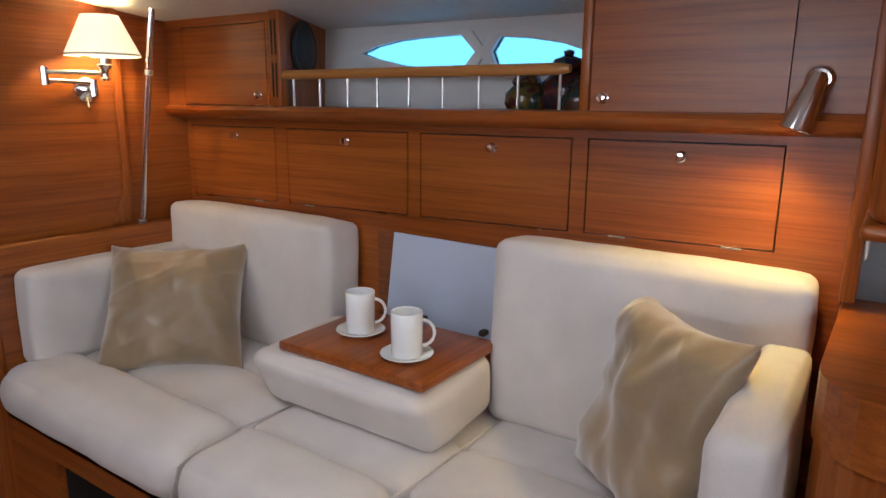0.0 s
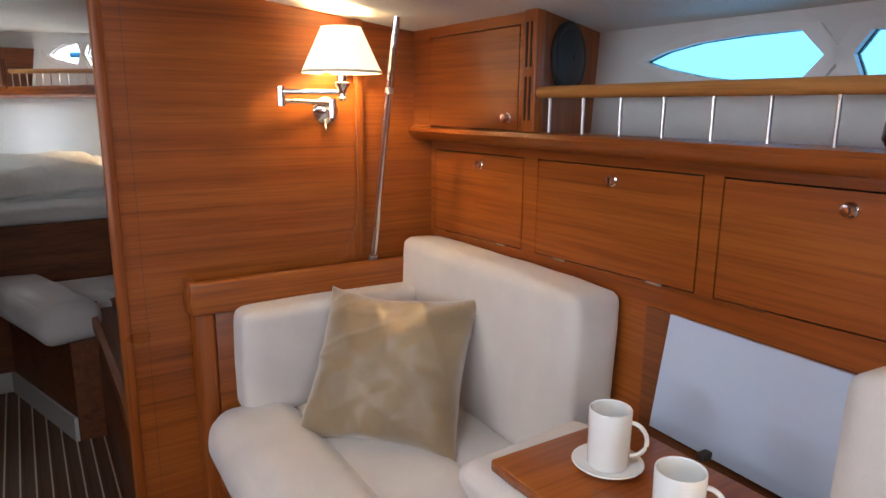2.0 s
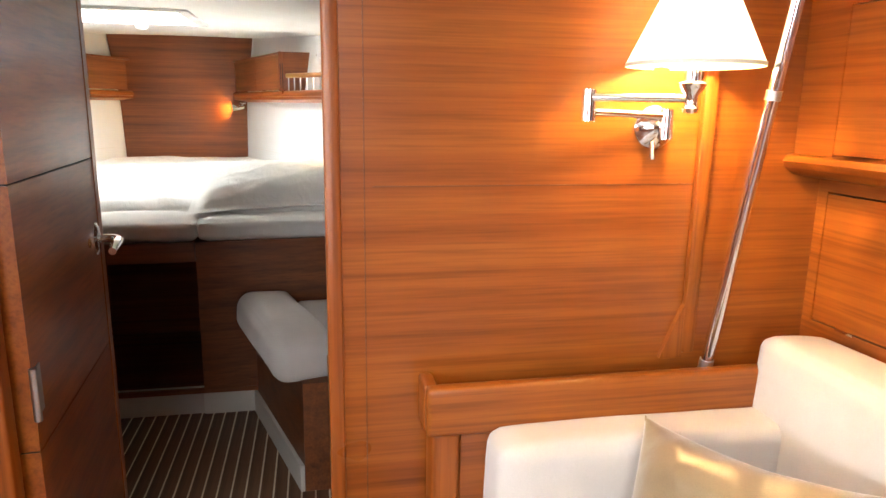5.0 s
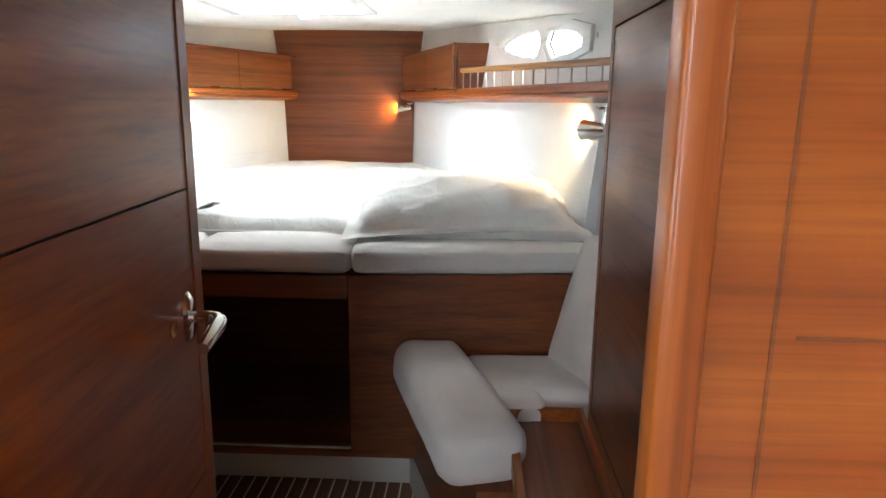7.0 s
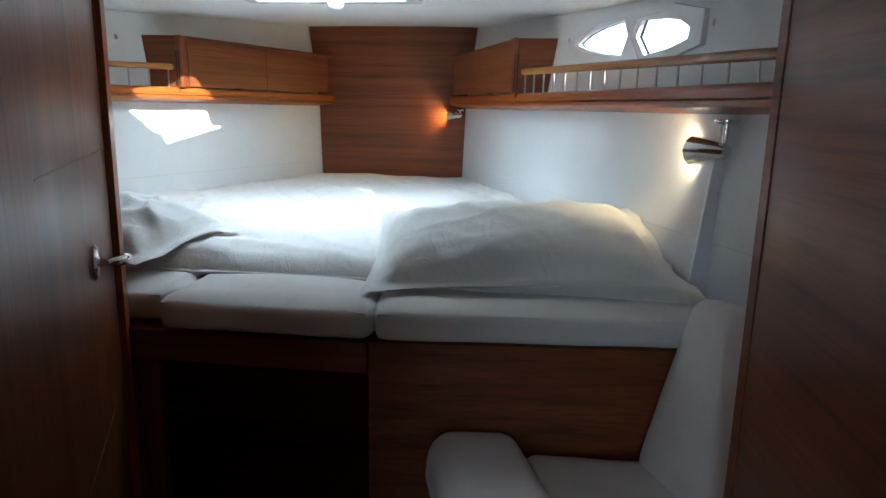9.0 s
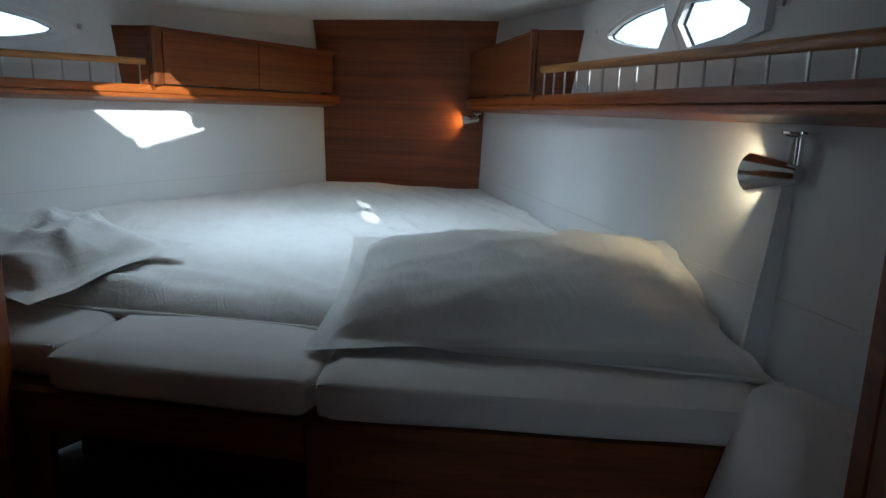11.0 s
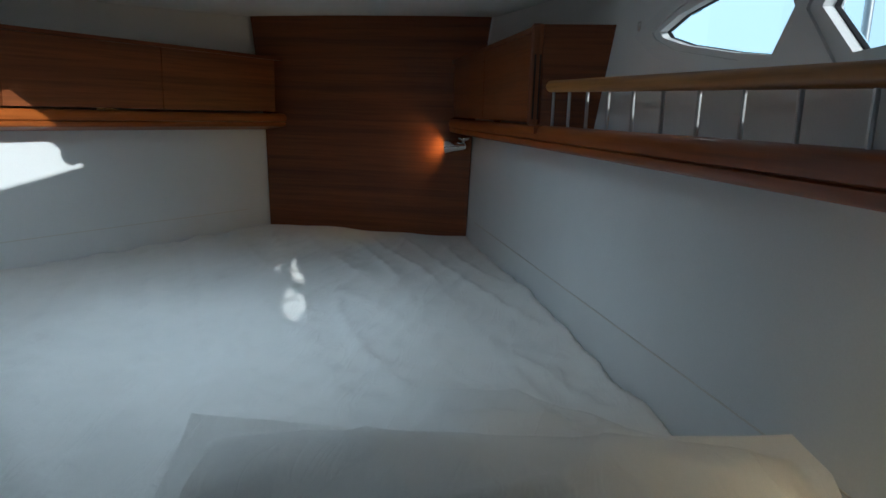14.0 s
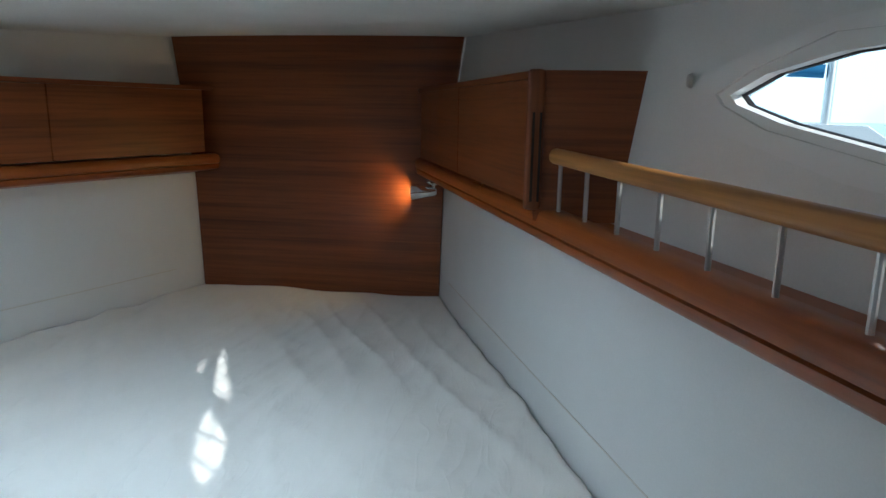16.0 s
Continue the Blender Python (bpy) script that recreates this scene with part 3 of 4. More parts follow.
# bed cover: one crumpled cloth spread to the bow
bm = bmesh.new()
NX, NY = 130, 120
rows = []
for j in range(NY + 1):
    v = j / NY
    y = 1.90 + v * 2.145
    xs_, xp = hull_x(y, 0.85) - 0.004, 2 * MID - hull_x(y, 0.85) + 0.004
    row = []
    for i in range(NX + 1):
        u = i / NX
        x = xp + (xs_ - xp) * u
        yy = y
        if v < 0.12:
            yy += (0.035 * noise.noise(Vector((x * 3, 1.3, 0))) - 0.05 * (x + 0.1)) * (1 - v / 0.12)
        z = 0.848 + 0.035 * v + 0.018 * math.exp(-((x - MID) / 0.5) ** 2)
        z += 0.025 * noise.noise(Vector((x * 1.7, y * 1.5, 4.2)))
        fold = noise.noise(Vector(((x + y * 0.55) * 7.5, (y - x * 0.4) * 1.3, 1.0)))
        z += 0.011 * (1 - abs(fold)) ** 6
        fold2 = noise.noise(Vector(((y + x * 0.25) * 9, (x) * 1.4, 7.0)))
        z += 0.014 * (1 - abs(fold2)) ** 6 * max(0, 1 - v * 2.0)
        fold3 = noise.noise(Vector(((x - y * 0.3) * 13, (y + x * 0.6) * 2.6, 3.0)))
        z += 0.006 * (1 - abs(fold3)) ** 7
        z += 0.003 * noise.noise(Vector((x * 21, y * 19, 2)))
        e = min(u, 1 - u) * (xs_ - xp)
        hem = noise.noise(Vector((y * 8, u * 3, 0)))
        z += 0.016 * math.exp(-((e - 0.022) / 0.020) ** 2) * (0.4 + hem) - 0.030 * math.exp(-(e / 0.006) ** 2)
        if v < 0.03:
            z = 0.822 + (z - 0.822) * math.sin(v / 0.03 * math.pi / 2)
        if v > 0.86:
            k = min(1.0, (v - 0.86) / 0.12)
            z += k * (0.887 + 0.022 * noise.noise(Vector((x * 4, y * 3, 9))) - z)
        row.append(bm.verts.new((x, yy, z)))
    rows.append(row)
for a, b in zip(rows, rows[1:]):
    for i in range(NX):
        bm.faces.new((a[i], a[i + 1], b[i + 1], b[i]))
hem_line = [v.co + Vector((0, -0.002, 0.002)) for v in rows[0][::2]]
low_ = bmesh.ops.extrude_edge_only(bm, edges=[e for e in bm.edges if len(e.link_faces) == 1])
for v in low_["geom"]:
    if isinstance(v, bmesh.types.BMVert):
        v.co.z -= 0.012
cover = solo("bed_cover", bm, linen, "crumpled white cotton bed cover spread over the berth", "bedding", angle=80)
part("hem", tube(hem_line, 0.005, 8), linen, cover, "stitched hem along the cover's edge")

pm = pose(0.535, 2.045, 0.908, 15, -2, 6)
solo("pillow", pillow(0.80, 0.50, 0.175, pm, 3, 0.045, 0.013), linen, "plump white pillow with a flat hem lying on the bed cover", "pillow", "white bed pillows", angle=80)
solo("pillow", pillow(0.70, 0.46, 0.15, pose(0.66, 2.20, 0.89, 8, 3, -14), 5, 0.04, 0.014), linen, "second white pillow under the plump one by the lining", "pillow", "white bed pillows", angle=80)
solo("pillow", pillow(0.58, 0.44, 0.13, pose(-0.63, 2.05, 0.905, 8, 2, -16), 8, 0.05, 0.03), linen, "rumpled white pillow with creased hem by the port lining", "pillow", "white bed pillows", angle=80)

# eyebrow shelves with lockers and fiddle rails
for side, word in ((1, "starboard"), (-1, "port")):
    y0, y1 = 1.2, 4.048
    sh = thing("shelf", flip((shelf_x(3.0), 3.0, 1.27), side), "teak eyebrow shelf with a rounded front along the lining", "shelf", "cabin shelves")
    prof_ = [(0.008, 1.287), (-0.002, 1.289), (-0.007, 1.294), (-0.007, 1.304), (-0.002, 1.306), (-0.009, 1.309), (-0.012, 1.322), (-0.008, 1.334), (0.002, 1.339), (0.028, 1.339), (0.033, 1.335), (0.034, 1.320)]
    bm = bmesh.new()
    ra, rb = [], []
    for y, lst in ((y0, ra), (y1, rb)):
        h0 = hull_x(y, 1.27) - 0.002
        f0 = min(front_x(y), h0 - 0.045)
        pts = [(h0, 1.274)] + [(f0 + a, z) for a, z in prof_] + [(h0 + 0.006, 1.320)]
        lst += [bm.verts.new(flip((x, y, z), side)) for x, z in pts]
    n = len(ra)
    for i in range(n):
        bm.faces.new((ra[i], ra[(i + 1) % n], rb[(i + 1) % n], rb[i]))
    bm.faces.new(ra)
    bm.faces.new(rb)
    part("shelf_board", bm, wood_h, sh, angle=50)
    # rail and its pins
    p0, p1 = 1.25, 3.0
    rail = part("rail", tube([flip((front_x(y) + 0.015, y, 1.423 - 0.022 * (2.985 - y)), side) for y in (p0, 2.0, p1)], 0.0125, 14), rail_wood, sh)
    for i in range(19):
        y = 2.982 - 0.0915 * i
        c = flip((front_x(y) + 0.015, y, 0), side)
        part("rail_pin", tube([(c.x, c.y, 1.337), (c.x, c.y, 1.418 - 0.022 * (2.985 - y))], 0.0032, 8), steel, sh)
    # locker at the bow end
    lk = thing("wall_locker", flip((shelf_x(3.5), 3.5, 1.34), side), "teak wall locker with two flush doors above the shelf", "locker", "cabin lockers")
    ya, yb = 3.03, 4.045

    def face(u, v, d, side=side):
        return flip((shelf_x(u) + 0.004 + d, u, v), side)

    part("door", prism(rect(3.055, 1.345, 3.52, 1.541), face, 0.016), dark_h, lk, smooth=False)
    part("door", prism(rect(3.524, 1.345, 4.0, 1.542), face, 0.016), dark_h, lk, smooth=False)
    top = [(shelf_x(ya) + 0.003, ya), (hull_x(ya, 1.56) - 0.002, ya), (hull_x(yb, 1.56) - 0.002, yb), (shelf_x(yb) + 0.003, yb)]
    part("top", prism(top, lambda u, v, d, side=side: flip((u, v, 1.543 + d), side), 0.012), dark_h, lk, smooth=False)
    end = [(shelf_x(3.0) + 0.0, 1.321), (hull_x(3.0, 1.33), 1.321), (hull_x(3.0, 1.553), 1.553), (shelf_x(3.0), 1.553)]
    part("end_panel", prism(end, lambda u, v, d, side=side: flip((u, 3.0 + d, v), side), 0.016), dark_h, lk, smooth=False)
    corners = [flip((shelf_x(3.03) - a, y, z), side) for a, y, z in ((0.006, 2.994, 1.338), (-0.022, 3.05, 1.555))]
    part("corner_post", B([min(c) for c in zip(*corners)], [max(c) for c in zip(*corners)], 0.007, 3), dark_z, lk)
    for s in (0.006, 0.017):
        part("vent_slot", prism(rect(shelf_x(3.03) + s - 0.002, 1.352, shelf_x(3.03) + s + 0.002, 1.49), lambda u, v, d, side=side: flip((u, 2.9925 + d, v), side), 0.004), dark_gap, lk, smooth=False)
    part("hinge", prism(rect(3.30, 1.340, 3.36, 1.344), lambda u, v, d, side=side: flip((shelf_x(u) + d, u, v), side), 0.004), brass, lk, smooth=False)


def cone_lamp(name, base, axis, tip, label, power, color=WARM, size=1.0, reach=0.045):
    """A small reading lamp: round base, arm and conical shade."""
    base, tip, axis = Vector(base), Vector(tip), Vector(axis).normalized()
    th = thing(name, base, label, "reading lamp")
    q = axis.to_track_quat("Z", "Y").to_matrix().to_4x4()
    part("base", lathe([(0.026 * size, 0), (0.026 * size, 0.004), (0.020 * size, 0.010), (0.0, 0.011)], Matrix.Translation(base) @ q, 28), chrome, th)
    back = base + axis * reach * size
    part("arm", tube([base + axis * 0.006, base + axis * reach * 0.6 * size, back], 0.006 * size, 12), chrome, th)
    d = (tip - back).normalized()
    L = (tip - back).length
    qd = d.to_track_quat("Z", "Y").to_matrix().to_4x4()
    prof = [(0.0, -0.012), (0.012 * size, -0.010), (0.017 * size, 0.0), (0.032 * size, L), (0.0305 * size, L), (0.0155 * size, 0.003), (0.0, 0.002)]
    part("shade", lathe(prof, Matrix.Translation(back) @ qd, 32), chrome, th)
    b = back + d * L * 0.55
    part("bulb", lathe([(0, -0.010), (0.007, -0.006), (0.010, 0.002), (0.006, 0.010), (0, 0.012)], Matrix.Translation(b) @ qd, 14), bulb, th)
    lamp(name + "_light", "SPOT", look(b + d * 0.014, b + d), power, color, 0.012, spot=140, blend=0.7)
    return th


cone_lamp("reading_lamp", (0.186, 4.012, 1.271), (0, 0, -1), (0.118, 4.014, 1.233), "lit chrome reading lamp hanging before the dark bow panel", 1.2, (1, 0.58, 0.17), 0.9, 0.036)
hx = hull_x(1.93, 1.26)
cone_lamp("reading_lamp", (hx - 0.012, 1.905, 1.262), (0, 0, -1), (hx - 0.058, 1.990, 1.182), "lit chrome reading lamp hanging under the eyebrow shelf", 1.6, (1, 0.74, 0.40), 1.2, 0.062)

# bench seat beside the wardrobe
bench = thing("bench_seat", (0.65, 1.45, 0), "cream upholstered bench with a padded front roll", "bench")
part("base", prism([(0.415, 1.70), (0.615, 1.06), (0.96, 1.06), (0.96, 1.70)], lambda u, v, d: (u, v, d), 0.385), dark_y, bench, "teak base, darkened as in shade", smooth=False)
part("kickboard", prism([(0.400, 1.70), (0.600, 1.06), (0.613, 1.06), (0.413, 1.70)], lambda u, v, d: (u, v, d), 0.095), kick_white, bench, "off-white kickboard", smooth=False)
part("front_roll", cushion((0.22, 0.66, 0.155), 0.055, 0.006, 0.004, 18, pose(0.545, 1.392, 0.452, 0, 4, 17), 2), cream, bench)
part("seat_pad", cushion((0.36, 0.30, 0.10), 0.022, 0.012, 0.004, 12, pose(0.765, 1.545, 0.432), 3), cream, bench)
part("seat_pad", cushion((0.20, 0.24, 0.10), 0.022, 0.010, 0.004, 12, pose(0.70, 1.45, 0.430), 4), cream, bench)
back_m = Matrix.Translation((1.035, 1.50, 0.655)) @ Matrix.Rotation(radians(26), 4, "Z") @ Matrix.Rotation(radians(17), 4, "Y")
part("backrest", cushion((0.10, 0.52, 0.44), 0.04, 0.012, 0.005, 14, back_m, 5), cream, bench)

setting("trim_rib_edge", prism([(0.977, 0.82), (1.031, 0.82), (1.067, 1.253), (1.020, 1.253)], lambda u, v, d: (u, 1.930 + d, v), 0.02), vinyl, "white edge of the slanted frame rib beside the berth")

# wardrobe
ward = thing("wardrobe", (1.05, 0.65, 0), "teak wardrobe with two flush doors, darkened as in shade", "wardrobe")
part("end_panel", B((0.905, 1.255, 0.0), (1.40, 1.275, 1.66)), dark_h, ward)
part("frame", plate(rect(0.05, 0.0, 1.277, 1.66), [rect(0.10, 0.50, 1.245, 1.440)], lambda u, v, d: (0.903 + d, u, v), 0.02), dark_h, ward, smooth=False)
for ya, yb, yk in ((0.664, 1.242, 0.70), (0.103, 0.660, 0.62)):
    dr = part("door", B((0.904, ya, 0.504), (0.921, yb, 1.437), 0.002), dark_h, ward)
    part("knob", lathe([(0.013, 0), (0.013, 0.003), (0.008, 0.006), (0.008, 0.016), (0.011, 0.020), (0.009, 0.026), (0, 0.027)], Matrix.Translation((0.904, yk, 0.978)) @ Matrix.Rotation(radians(-90), 4, "Y"), 20), chrome, dr)

tray = thing("side_box", (0.80, 0.9, 0), "teak box with a raised rounded lip beside the bench", "cabinet")
part("body", B((0.705, 0.06, 0.0), (0.90, 1.325, 0.435), 0.003), dark_y, tray)
lip = plate([(0.695, 0.06), (0.902, 0.06), (0.902, 1.345), (0.735, 1.345), (0.707, 1.333), (0.695, 1.305)], [[(0.715, 0.08), (0.888, 0.08), (0.888, 1.328), (0.745, 1.328), (0.722, 1.318), (0.715, 1.30)]], lambda u, v, d: (u, v, 0.425 + d), 0.042)
part("lip", lip, wood_y, tray, smooth=False)

# heads compartment wall with its door, set at an angle
A0, A1 = Vector((0.165, 0.52, 0)), Vector((-0.405, 1.68, 0))
ax = (A1 - A0).normalized()
an = Vector((ax.y, -ax.x, 0))


def on_head(u, v, d):
    p = A0 + ax * u + an * -d
    return (p.x, p.y, v)


LEN = (A1 - A0).length
setting("wall_heads", plate(rect(0.02, 0.0, LEN, 1.66), [rect(0.56, 0.06, LEN - 0.065, 1.62)], on_head, 0.03), dark_z, "teak bulkhead of the heads compartment, darkened as in shade")
setting("trim_heads_edge", plate(rect(LEN - 0.06, 0.0, LEN + 0.012, 1.66), [], lambda u, v, d: on_head(u, v, d - 0.012), 0.05), wood_z, "lighter teak edge post of the heads bulkhead")
hd = thing("heads_door", on_head(0.9, 0.06, 0), "closed teak door of the heads with a chrome lever, darkened as in shade", "door")
part("leaf", plate(rect(0.564, 0.064, LEN - 0.069, 1.616), [], lambda u, v, d: on_head(u, v, d + 0.002), 0.024), dark_z, hd, smooth=False)
for z in (0.62, 1.17):
    part("groove", plate(rect(0.566, z, LEN - 0.071, z + 0.003), [], lambda u, v, d: on_head(u, v, d + 0.0005), 0.002), dark_h, hd, smooth=False)
setting("wall_port_aft", B((-2.2, 1.68, 0.0), (-0.44, 1.70, 1.27)), dark_x, "bulkhead between the berth and the heads")


def lever_handle(parent, c, n, along, s=1.0):
    """An oval rose with a curved lever."""
    c, n, along = Vector(c), Vector(n).normalized(), Vector(along).normalized()
    q = Matrix((along, Vector((0, 0, 1)), n)).transposed().to_4x4()
    rose = lathe([(0.026, 0), (0.026, 0.003), (0.020, 0.008), (0, 0.009)], Matrix.Translation(c) @ q @ Matrix.Diagonal((0.8, 1.35, 1, 1)), 28)
    h = part("door_handle", rose, chrome, parent, "polished chrome lever handle")
    pts, rr = [], []
    for i in range(15):
        t = i / 14
        out = 0.008 + 0.042 * math.sin(min(1, t * 2.6) * math.pi / 2)
        pts.append(c + n * out + along * (0.092 * max(0, t - 0.18) / 0.82) + Vector((0, 0, -0.010 * t * t)))
        rr.append(0.0075 + 0.003 * math.sin(t * math.pi))
    part("lever", tube(pts, rr, 14), chrome, h)
    return h


lever_handle(hd, on_head(0.945, 0.975, -0.001), an, ax)

# the open cabin door, folded back into the cabin
D0, D1 = Vector((0.248, 0.035, 0)), Vector((0.208, 0.56, 0))
dx = (D1 - D0).normalized()
dn = Vector((dx.y, -dx.x, 0))


def on_door(u, v, d):
    p = D0 + dx * u + dn * d
    return (p.x, p.y, v)


DL = (D1 - D0).length
dr = thing("door_1", D0, "open teak cabin door with wide horizontal joints", "door", kind="structure")
for za, zb in ((0.03, 0.36), (0.363, 0.741), (0.744, 1.150), (1.153, 1.485)):
    part("panel", plate(rect(0.0, za, DL - 0.03, zb), [], lambda u, v, d: on_door(u, v, -0.03 + d), 0.03), wood_y, dr, smooth=False)
part("core", plate(rect(0.002, 0.032, DL - 0.031, 1.483), [], lambda u, v, d: on_door(u, v, -0.027 + d), 0.024), dark_gap, dr, smooth=False)
part("edge_strip", plate(rect(DL - 0.0295, 0.03, DL, 1.485), [], lambda u, v, d: on_door(u, v, -0.032 + d), 0.034), wood_z, dr, smooth=False)
lever_handle(dr, on_door(DL - 0.065, 0.985, 0.0), dn, -dx)
part("keyhole", lathe([(0.010, 0), (0.010, 0.002), (0, 0.003)], Matrix.Translation(on_door(DL - 0.115, 0.985, 0.0)) @ dn.to_track_quat("Z", "Y").to_matrix().to_4x4(), 18), brass, dr)
part("lock_plate", B((D1.x - 0.026, D1.y - 0.002, 0.70), (D1.x - 0.004, D1.y + 0.003, 0.78), 0.002), chrome, dr)
for z in (0.80, 1.38, 0.2):
    h = part("hinge", plate(rect(0.004, z, 0.034, z + 0.075), [], lambda u, v, d: on_door(u, v, 0.0005 + d), 0.002), steel, dr, "steel butt hinge", smooth=False)
    part("pin", tube([on_door(-0.004, z - 0.004, 0.004), on_door(-0.004, z + 0.079, 0.004)], 0.006, 12), steel, h)

# ---- saloon: lockers behind the settee ----


def top_z(y):
    return 1.136 - 0.008 * y


def bot_z(y):
    return 0.911 - 0.024 * y


LOW = [(-0.022, -0.413, -0.24), (-0.461, -0.897, -0.689), (-0.934, -1.336, -1.14), (-1.371, -1.746, -1.563)]
face_holes = [[(a, bot_z(a)), (b, bot_z(b)), (b, top_z(b)), (a, top_z(a))] for a, b, k in LOW]
setting("wall_locker_face", plate(rect(-1.86, 0.0, 0.0, 1.19), face_holes, lambda u, v, d: (1.517 + d, u, v), 0.02), wood_y, "teak front behind the settee with four locker openings")


def push_knob(parent, c):
    """A round chrome push button with its ring, facing inboard."""
    m = Matrix.Translation(c) @ Matrix.Rotation(radians(-90), 4, "Y")
    k = part("knob", lathe([(0.0115, 0), (0.0115, 0.002), (0.009, 0.004), (0.0085, 0.010), (0.0095, 0.013), (0.008, 0.017), (0, 0.018)], m, 24), chrome, parent, "chrome push knob")
    return k


for a, b, kc in LOW:
    lk = thing("locker_door", (1.517, kc, bot_z(kc)), "flush teak locker flap with a chrome push knob", "locker door", "settee locker doors")
    g = 0.0032
    part("panel", plate([(a - g, bot_z(a) + g), (b + g, bot_z(b) + g), (b + g, top_z(b) - g), (a - g, top_z(a) - g)], [], lambda u, v, d: (1.5165 + d, u, v), 0.016), wood_y, lk, smooth=False)
    push_knob(lk, (1.5165, kc, top_z(kc) - 0.029))
    for y in (a + (b - a) * 0.20, a + (b - a) * 0.80):
        part("hinge", B((1.5135, y - 0.018, bot_z(y) - 0.001), (1.5168, y + 0.018, bot_z(y) + 0.003)), chrome, lk)
# near-black board paints the shade behind the flaps
setting("wall_locker_inside", B((1.56, -1.86, 0.86), (1.58, 0, 1.19)), dark_gap, "near-black board standing for the shade inside the lockers")

# rounded ledge under the upper lockers
bm = bmesh.new()
prof2 = [(1.515, 1.158), (1.487, 1.160), (1.462, 1.166), (1.446, 1.176), (1.441, 1.187), (1.446, 1.196), (1.46, 1.199), (1.515, 1.199)]
r0 = [bm.verts.new((x, 0.0, z)) for x, z in prof2]
r1 = [bm.verts.new((x, -1.862, z + 0.008)) for x, z in prof2]
for i in range(len(r0)):
    j = (i + 1) % len(r0)
    bm.faces.new((r0[i], r0[j], r1[j], r1[i]))
bm.faces.new(r0)
bm.faces.new(r1)
setting("trim_ledge", bm, wood_y, "rounded teak ledge between the two rows of lockers", True)

UP = [(-0.086, -0.456), (-1.391, -1.746)]
uh = [rect(b, 1.202 if i else 1.198, a, 1.424) for i, (a, b) in enumerate(UP)]
setting("wall_upper_face_fore", plate(rect(-0.478, 1.1985, -0.001, 1.47), [uh[0]], lambda u, v, d: (1.46 + d, u, v), 0.02), wood_y, "teak upper locker front beside the bulkhead")
setting("wall_upper_face_aft", plate(rect(-1.86, 1.2, -1.372, 1.47), [uh[1]], lambda u, v, d: (1.46 + d, u, v), 0.02), wood_y, "teak upper locker front at the aft end")
for (a, b), ky in zip(UP, (-0.422, -1.42)):
    lk = thing("locker_door", (1.46, (a + b) / 2, 1.2), "flush teak upper locker door with a chrome push knob", "locker door", "upper locker doors")
    part("panel", B((1.4592, b + 0.0022, 1.203), (1.475, a - 0.0022, 1.4215)), wood_y, lk)
    push_knob(lk, (1.4592, ky, 1.229))
post = thing("vent_post", (1.46, -0.497, 1.2), "upright teak post with two rows of vent slots", "post")
part("post", B((1.449, -0.520, 1.199), (1.478, -0.478, 1.468), 0.006, 3), wood_z, post)
for y in (-0.492, -0.506):
    for za, zb in ((1.225, 1.315), (1.335, 1.425)):
        part("vent_slot", B((1.4475, y - 0.0025, za), (1.452, y + 0.0025, zb)), dark_gap, post)
setting("trim_opening_post", B((1.452, -1.392, 1.2), (1.474, -1.372, 1.468), 0.004), wood_z, "teak post at the end of the open shelf", True)

# open shelf with portlights behind
setting("wall_shelf_board", B((1.5155, -1.40, 1.165), (1.76, -0.40, 1.178), 0.003), wood_y, "teak board of the open shelf")
SP = [(-0.571, 1.352), (-0.62, 1.369), (-0.70, 1.383), (-0.80, 1.390), (-0.918, 1.391), (-0.966, 1.345), (-0.928, 1.300), (-0.84, 1.300), (-0.72, 1.315), (-0.62, 1.337)]
SQ = [(-1.012, 1.345), (-1.035, 1.382), (-1.12, 1.376), (-1.21, 1.360), (-1.285, 1.335), (-1.30, 1.318), (-1.22, 1.303), (-1.10, 1.298), (-1.035, 1.298)]
setting("wall_shelf_lining", plate(rect(-1.42, 1.16, -0.38, 1.46), [SP, SQ], lambda u, v, d: (1.72 + 0.10 * (v - 1.3) + d, u, v), 0.02), vinyl, "white padded lining behind the open shelf")
w3 = portlight("window_3", [SP, SQ], lambda u, v, d: (1.72 + 0.10 * (v - 1.3) + d, u, v), "pair of pointed portlights behind the open saloon shelf", blue_glass)
spk = thing("loudspeaker", (1.60, -0.46, 1.2), "round black loudspeaker let into a teak side panel", "loudspeaker")
s0, s1 = Vector((1.468, -0.519, 0)), Vector((1.735, -0.415, 0))
sd = (s1 - s0).normalized()
sn = Vector((sd.y, -sd.x, 0))
part("panel", plate(rect(0.0, 1.179, (s1 - s0).length, 1.462), [], lambda u, v, d: tuple(s0 + sd * u + sn * -d)[:2] + (v,), 0.012), wood_z, spk, smooth=False)
sc = s0 + sd * 0.115 + Vector((0, 0, 1.357))
q = sn.to_track_quat("Z", "Y").to_matrix().to_4x4()
part("rim", lathe([(0.079, 0), (0.079, 0.006), (0.074, 0.011), (0.069, 0.010)], Matrix.Translation(sc) @ q, 40), black, spk)
part("grille", lathe([(0.070, 0.004), (0.06, 0.012), (0.035, 0.017), (0.012, 0.019), (0.0, 0.019)], Matrix.Translation(sc) @ q, 40), black, spk, "domed black mesh grille")
part("badge", lathe([(0.008, 0.018), (0.008, 0.021), (0, 0.021)], Matrix.Translation(sc) @ q, 16), black, spk)
setting("wall_shelf_end", B((1.474, -1.392, 1.2), (1.74, -1.378, 1.462)), wood_z, "teak end panel of the open shelf")
fr = thing("fiddle_rail", (1.468, -0.92, 1.2), "teak fiddle rail on slim steel pins along the open shelf", "rail")
